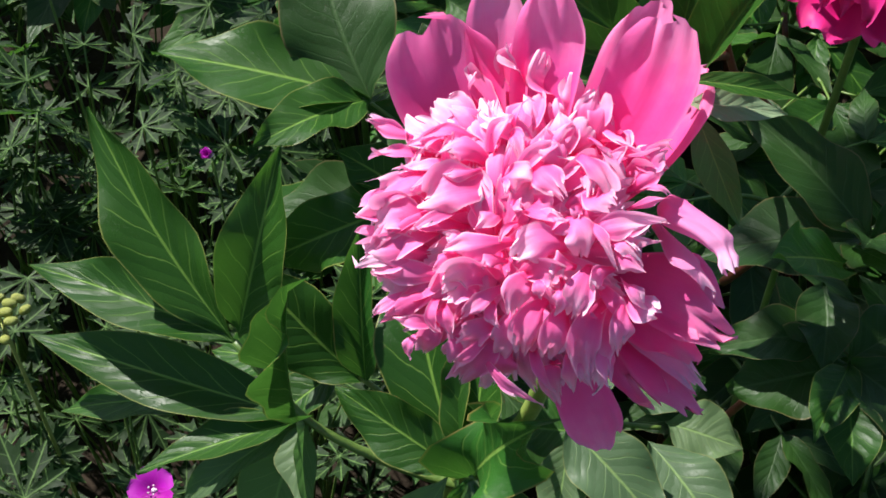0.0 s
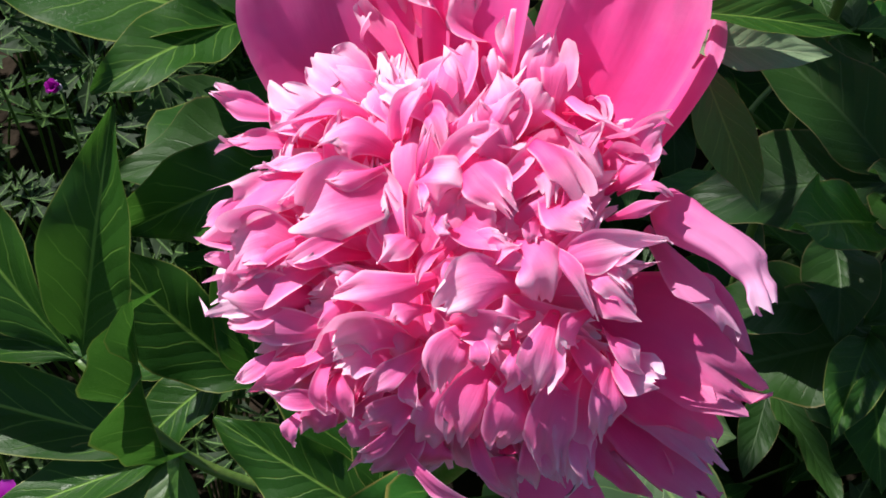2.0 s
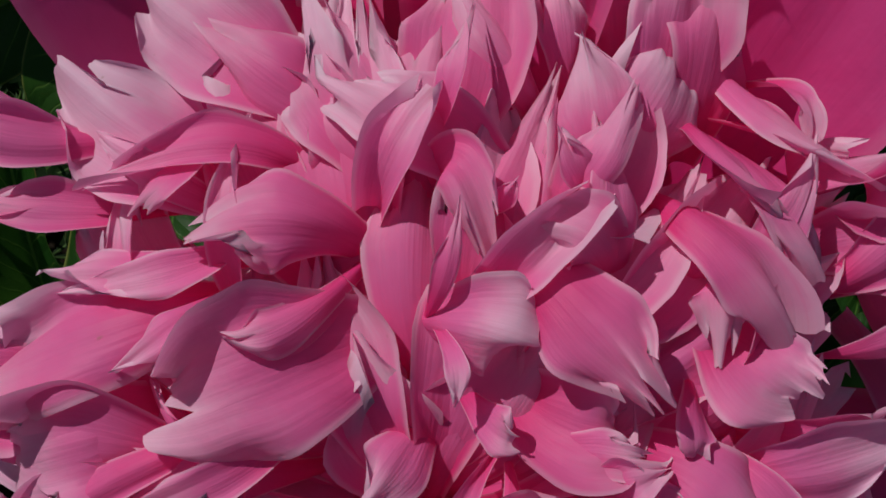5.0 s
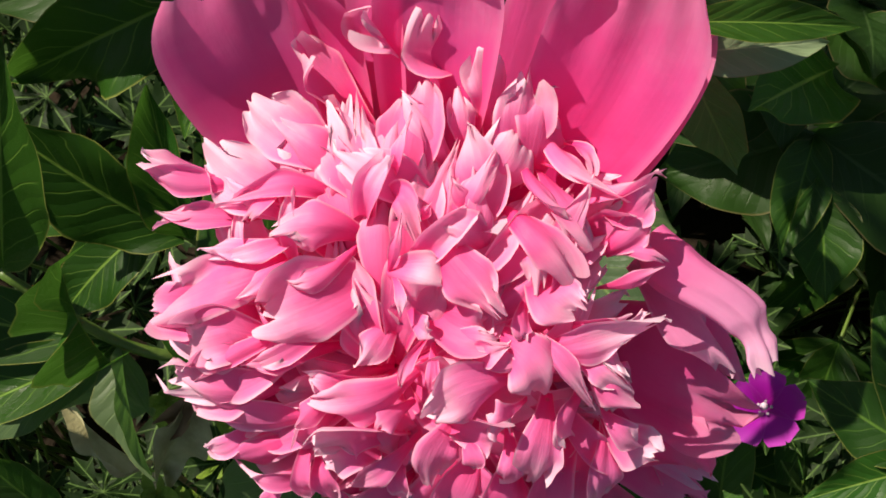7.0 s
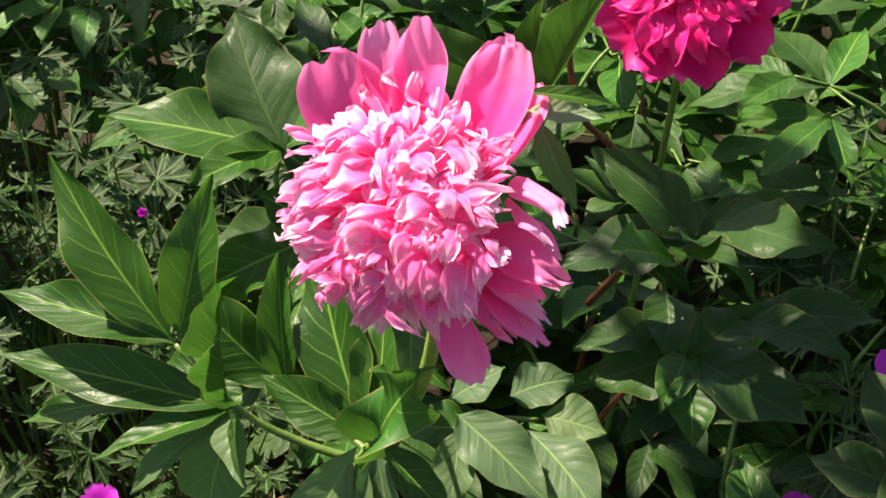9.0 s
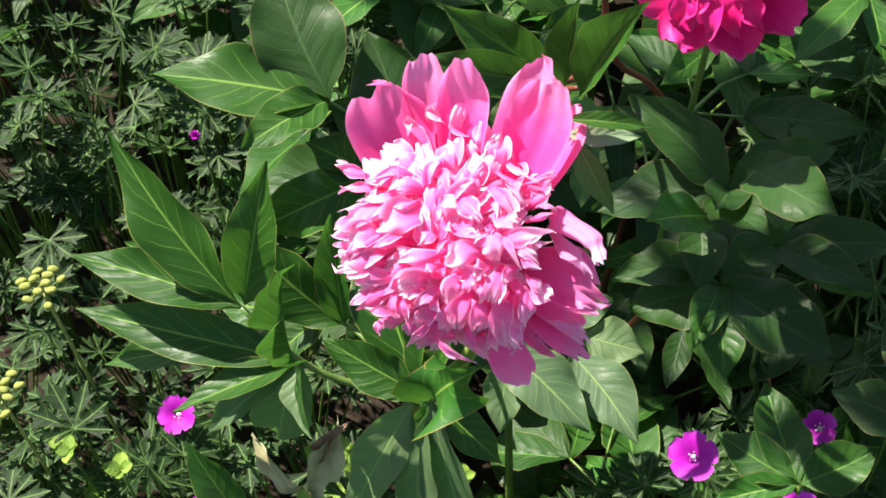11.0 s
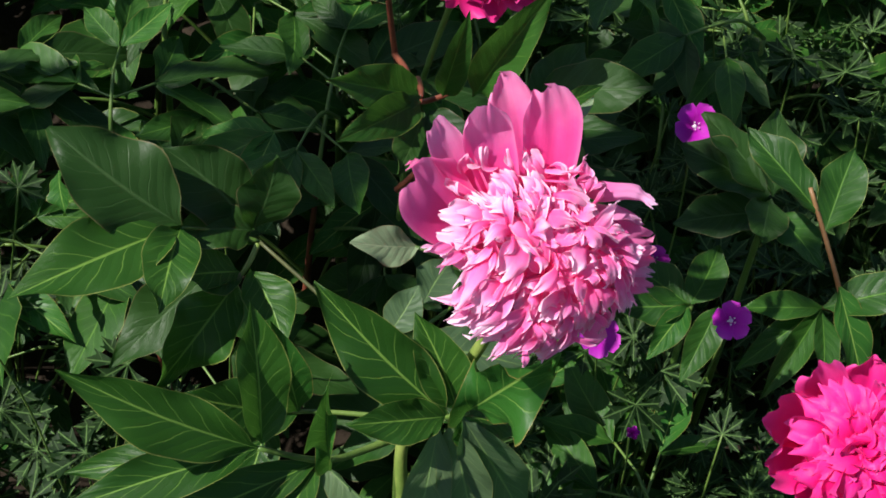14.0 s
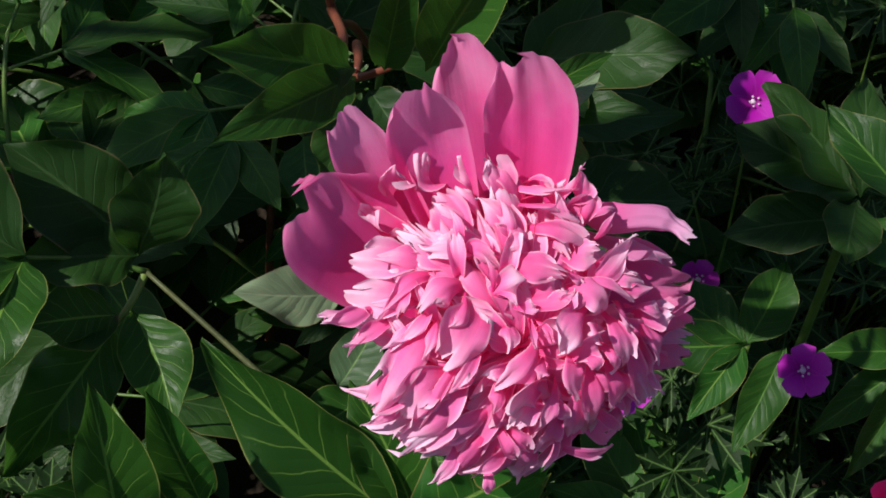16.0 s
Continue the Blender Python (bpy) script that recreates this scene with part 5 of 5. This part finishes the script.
# ---- weeds and dead leaves at the foot ----
def weed(at, height, seed):
    g = random.Random(seed)
    plant = root("weed", (at[0], at[1], 0), "small yellow-green weed with round leaves in whorls", "weed", "weeds")
    for s in range(4):
        foot = Vector((g.uniform(-0.01, 0.01), g.uniform(-0.01, 0.01), -0.01))
        top = Vector((g.uniform(-0.035, 0.035), g.uniform(-0.035, 0.035), height * g.uniform(0.7, 1)))
        stem = part("stem", tube([foot, foot * 0.5 + top * 0.5 + Vector((0.006, 0, 0)), top], [0.0011, 0.0009, 0.0006], 5), M_STALK, plant)
        for k in range(20):
            p = foot + (top - foot) * (0.40 + 0.60 * (k // 4) / 4)
            w = 1.57 * k + g.uniform(-0.3, 0.3)
            length = g.uniform(0.006, 0.011)
            tip = p + Vector((math.cos(w), math.sin(w), g.uniform(0.1, 0.6))) * length
            m = leaf_frame(p, tip, g.uniform(-20, 20))
            part("leaf", WEED_LEAF, None, stem, "", m @ Matrix.Diagonal((length, length * 2.4, length, 1)))


def spurge(at, height, seed):
    """A weed with a loose head of round yellow-green seed cups."""
    g = random.Random(seed)
    plant = root("weed", (at[0], at[1], 0), "weed with a loose head of round yellow-green seed cups", "weed", "weeds")
    top = Vector((0, 0, height))
    part("stem", tube([(0, 0, -0.01), (0.004, 0.0, height * 0.5), top], [0.0014, 0.0012, 0.0010], 6), M_WEEDSTEM, plant)
    for q in range(12):
        w = 2.4 * q
        end = top + Vector((math.cos(w), math.sin(w), 0.5 - 0.07 * q)) * (0.004 + 0.0010 * q)
        ray_ = part("stalk", tube([top - Vector((0, 0, 0.004 * (q % 3))), end], [0.0006, 0.0005], 5), M_WEEDSTEM, plant)
        bm = bmesh.new()
        bmesh.ops.create_icosphere(bm, subdivisions=2, radius=1.0)
        for v in bm.verts:
            v.co *= 1 + 0.10 * math.cos(2 * math.atan2(v.co.y, v.co.x))
        lean = Matrix.Rotation(g.uniform(-0.8, 0.8), 4, "X") @ Matrix.Rotation(g.uniform(-0.8, 0.8), 4, "Y")
        part("seed_cup", bm, M_CUP, ray_, "", Matrix.Translation(end) @ lean @ Matrix.Diagonal((0.0034, 0.0028, 0.0022, 1)))


M_WEEDSTEM = plain_material("weed_stem", (0.20, 0.24, 0.05), (0.34, 0.36, 0.10), 90, 0.6)
M_CUP = plain_material("seed_cup_green", (0.17, 0.21, 0.03), (0.36, 0.38, 0.09), 240, 0.5)
for n, (x, y, h) in enumerate(((-0.235, 0.158, 0.388), (-0.254, 0.098, 0.372))):
    spurge((x, y), h, 70 + n)
WEED_LEAF = mesh_of("weed_leaf", sheet(lambda u, v: Vector((u, v * 0.17 * math.sin(math.pi * min(1, u ** 0.8)) ** 0.7 + 0, 0.1 * v * v)), 5, 4), M_WEED)
for n, (x, y, h) in enumerate(((-0.050, 0.088, 0.335), (-0.046, 0.066, 0.335), (-0.068, 0.058, 0.335), (-0.056, 0.044, 0.340), (0.026, 0.042, 0.335), (0.036, 0.030, 0.31), (-0.225, 0.02, 0.37), (-0.24, -0.045, 0.36), (-0.20, 0.07, 0.36), (0.03, -0.08, 0.32))):
    weed((x, y), h, 40 + n)
dry = root("dead_leaf", (-0.090, 0.060, 0.0), "withered brown and cream peony leaf hanging in the weeds", "dead leaf")
hang = part("stem", tube([(0, 0, 0), (0.002, 0, 0.2), (0.004, -0.008, 0.326)], [0.0016, 0.0014, 0.001], 6), M_DRY, dry)
leaflet(hang, (-0.086, 0.050, 0.326), (-0.066, 0.070, 0.368), 0.020, 20, 0.2, 0.9, M_CREAM, up=(0, -0.8, 0.6), wave=0.08)
leaflet(hang, (-0.078, 0.060, 0.345), (-0.060, 0.066, 0.372), 0.010, -30, 0.3, 1.4, M_DRY, up=(0, -0.8, 0.6), wave=0.08)
leaflet(hang, (-0.090, 0.052, 0.326), (-0.114, 0.074, 0.354), 0.011, -30, 0.3, 1.4, M_CREAM, up=(0, -0.8, 0.6), wave=0.06)
low = root("peony_shoot", (-0.115, 0.030, 0.0), "small low peony shoot with a few dark leaflets", "peony", "leafy peony shoots")
part("stem", tube([(0, 0, 0), (-0.004, 0.002, 0.18), (-0.006, 0.004, 0.315)], [0.0022, 0.0019, 0.0014], 6), M_STALK, low)
st = leaf_stalk(low, [(-0.121, 0.034, 0.312), (-0.122, 0.036, 0.322)], 0.0013)
leaflet(st, (-0.122, 0.036, 0.320), (-0.148, 0.064, 0.366), 0.024, 0, 0.05, 0.3, M_LEAF, up=(0, -0.7, 0.7))
leaflet(st, (-0.122, 0.036, 0.320), (-0.170, 0.018, 0.335), 0.022, 0, 0.05, 0.3, M_LEAF)
leaflet(st, (-0.121, 0.034, 0.318), (-0.075, 0.010, 0.318), 0.022, 0, 0.08, 0.3, M_LEAF_SUN)

# ---- the rest of the bed, as far as one sees ----
def far_leaves(seed):
    """Leaves of the bed farther off, all in one mesh."""
    g = np.random.default_rng(seed)
    verts, faces, count = [], [], 0
    outline = ((0.0, 0.0), (0.25, 0.13), (0.55, 0.17), (0.82, 0.10), (1.0, 0.0), (0.82, -0.10), (0.55, -0.17), (0.25, -0.13))
    while count < 8000:
        turn, reach = g.uniform(0, 6.283), 3.2 * math.sqrt(g.uniform(0, 1))
        reach *= 0.85 + 0.12 * math.sin(3 * turn + 1) + 0.07 * math.sin(7 * turn)
        x, y = 0.1 + reach * math.cos(turn), 0.6 + reach * math.sin(turn)
        if -0.6 < x < 0.8 and -0.35 < y < 1.0:
            continue
        z = g.uniform(0.10, 0.46) + 0.05 * math.sin(3 * x) * math.cos(2.7 * y)
        turn, tilt, length = g.uniform(0, 6.283), g.uniform(-0.5, 0.4), g.uniform(0.09, 0.15)
        ax = Vector((math.cos(turn) * math.cos(tilt), math.sin(turn) * math.cos(tilt), math.sin(tilt)))
        ay = Vector((0, 0, 1)).cross(ax).normalized() * 1.2
        az = ax.cross(ay)
        foot = Vector((x, y, z))
        first = len(verts)
        for p, q in outline:
            verts.append(foot + (ax * p + ay * q + az * (abs(q) * 0.4 - p * p * 0.10)) * length)
        mid = len(verts)
        verts.append(foot + (ax * 0.4 - az * 0.02) * length)
        verts.append(foot + (ax * 0.75 - az * 0.06) * length)
        a, b = mid, mid + 1
        for tri_ in ((0, 1, a), (1, 2, a), (2, b, a), (2, 3, b), (3, 4, b), (4, 5, b), (5, 6, b), (6, a, b), (6, 7, a), (7, 0, a)):
            faces.append([first + t if t < 8 else t for t in tri_])
        count += 1
    me = bpy.data.meshes.new("far_foliage")
    me.from_pydata(verts, [], faces)
    me.materials.append(M_FAR)
    for f in me.polygons:
        f.use_smooth = True
    return tagged(new("far_foliage", me), "dense dark green leaves of the flower bed", "foliage", kind="stuff")


def far_material():
    k = Nodes("far_leaf")
    at = k.add("TexCoord").outputs["Object"]
    isle = k.add("NewGeometry").outputs["Random Per Island"]
    f = k.noise(at, 30.0, 3.0)
    col = k.mix(isle, (0.012, 0.042, 0.008), (0.034, 0.085, 0.016))
    col = k.mix(k.math("MULTIPLY", f, 0.5), col, (0.03, 0.08, 0.02))
    return thin_surface(k, col, (0.25, 0.45, 0.05), 0.2, 0.5, k.bump(f, 0.3, 0.001), 0.2)


M_FAR = far_material()
far_leaves(8)


# ---- an unseen tree, added so that its branch shades part of the bed ----
def shade_tree(foot, seed):
    g = random.Random(seed)
    tree = root("unseen_shade_tree", foot, "unseen small tree added so that its leafy branch shades the flower bed", "tree")
    at = Vector(foot)
    fork = Vector((-1.10, 1.35, 1.25)) - at
    part("trunk", tube([(0, 0, -0.05), (0.06, -0.05, 0.5), fork * 0.6, fork], [0.055, 0.048, 0.04, 0.032], 10), M_BARK, tree)
    ends = []
    for x, y, z in ((-0.44, 0.51, 1.58), (-0.45, 0.70, 1.60), (-0.44, 0.80, 1.62), (-0.31, 0.64, 1.61), (-0.62, 0.84, 1.64)):
        end = Vector((x, y, z)) - at
        mid = fork * 0.5 + end * 0.5 + Vector((0, 0, 0.10))
        part("limb", tube([fork, mid, end], [0.016, 0.010, 0.004], 7), M_BARK, tree)
        ends.append((mid, end))
    verts, faces = [], []
    outline = ((0.0, 0.0), (0.3, 0.24), (0.65, 0.26), (1.0, 0.0), (0.65, -0.26), (0.3, -0.24))
    for mid, end in ends:
        for q in range(130):
            f = 0.6 + 0.4 * g.random()
            spot = mid * (1 - f) + end * f + Vector((g.gauss(0, 0.065), g.gauss(0, 0.065), g.gauss(0, 0.03)))
            x, y = (spot + at).x, (spot + at).y
            # one twig in front, bulk behind, some towards the trunk: placed for their shadows
            thin = -0.39 < x < -0.27 and 0.57 < y < 0.72 and g.random() < 0.5
            if not (thin or -0.48 < x < -0.42 and 0.48 < y < 0.56 or -0.51 < x < -0.39 and 0.66 < y < 0.88 or -0.70 < x <= -0.51 and 0.80 < y < 0.88):
                continue
            turn, tilt, length = g.uniform(0, 6.283), g.uniform(-0.5, 0.5), g.uniform(0.04, 0.07)
            ax = Vector((math.cos(turn) * math.cos(tilt), math.sin(turn) * math.cos(tilt), math.sin(tilt)))
            ay = Vector((0, 0, 1)).cross(ax).normalized()
            first = len(verts)
            verts.extend(spot + (ax * p + ay * w - Vector((0, 0, 0.15 * p * p))) * length for p, w in outline)
            faces.extend(((first, first + 1, first + 5), (first + 1, first + 2, first + 4, first + 5), (first + 2, first + 3, first + 4)))
    me = bpy.data.meshes.new("crown")
    me.from_pydata(verts, [], faces)
    me.materials.append(M_FAR)
    part("crown", me, None, tree, "loose crown of small green leaves")


M_BARK = plain_material("grey_bark", (0.07, 0.055, 0.04), (0.16, 0.13, 0.10), 25, 0.9, 0.004)
shade_tree((-1.35, 1.75, 0.0), 12)
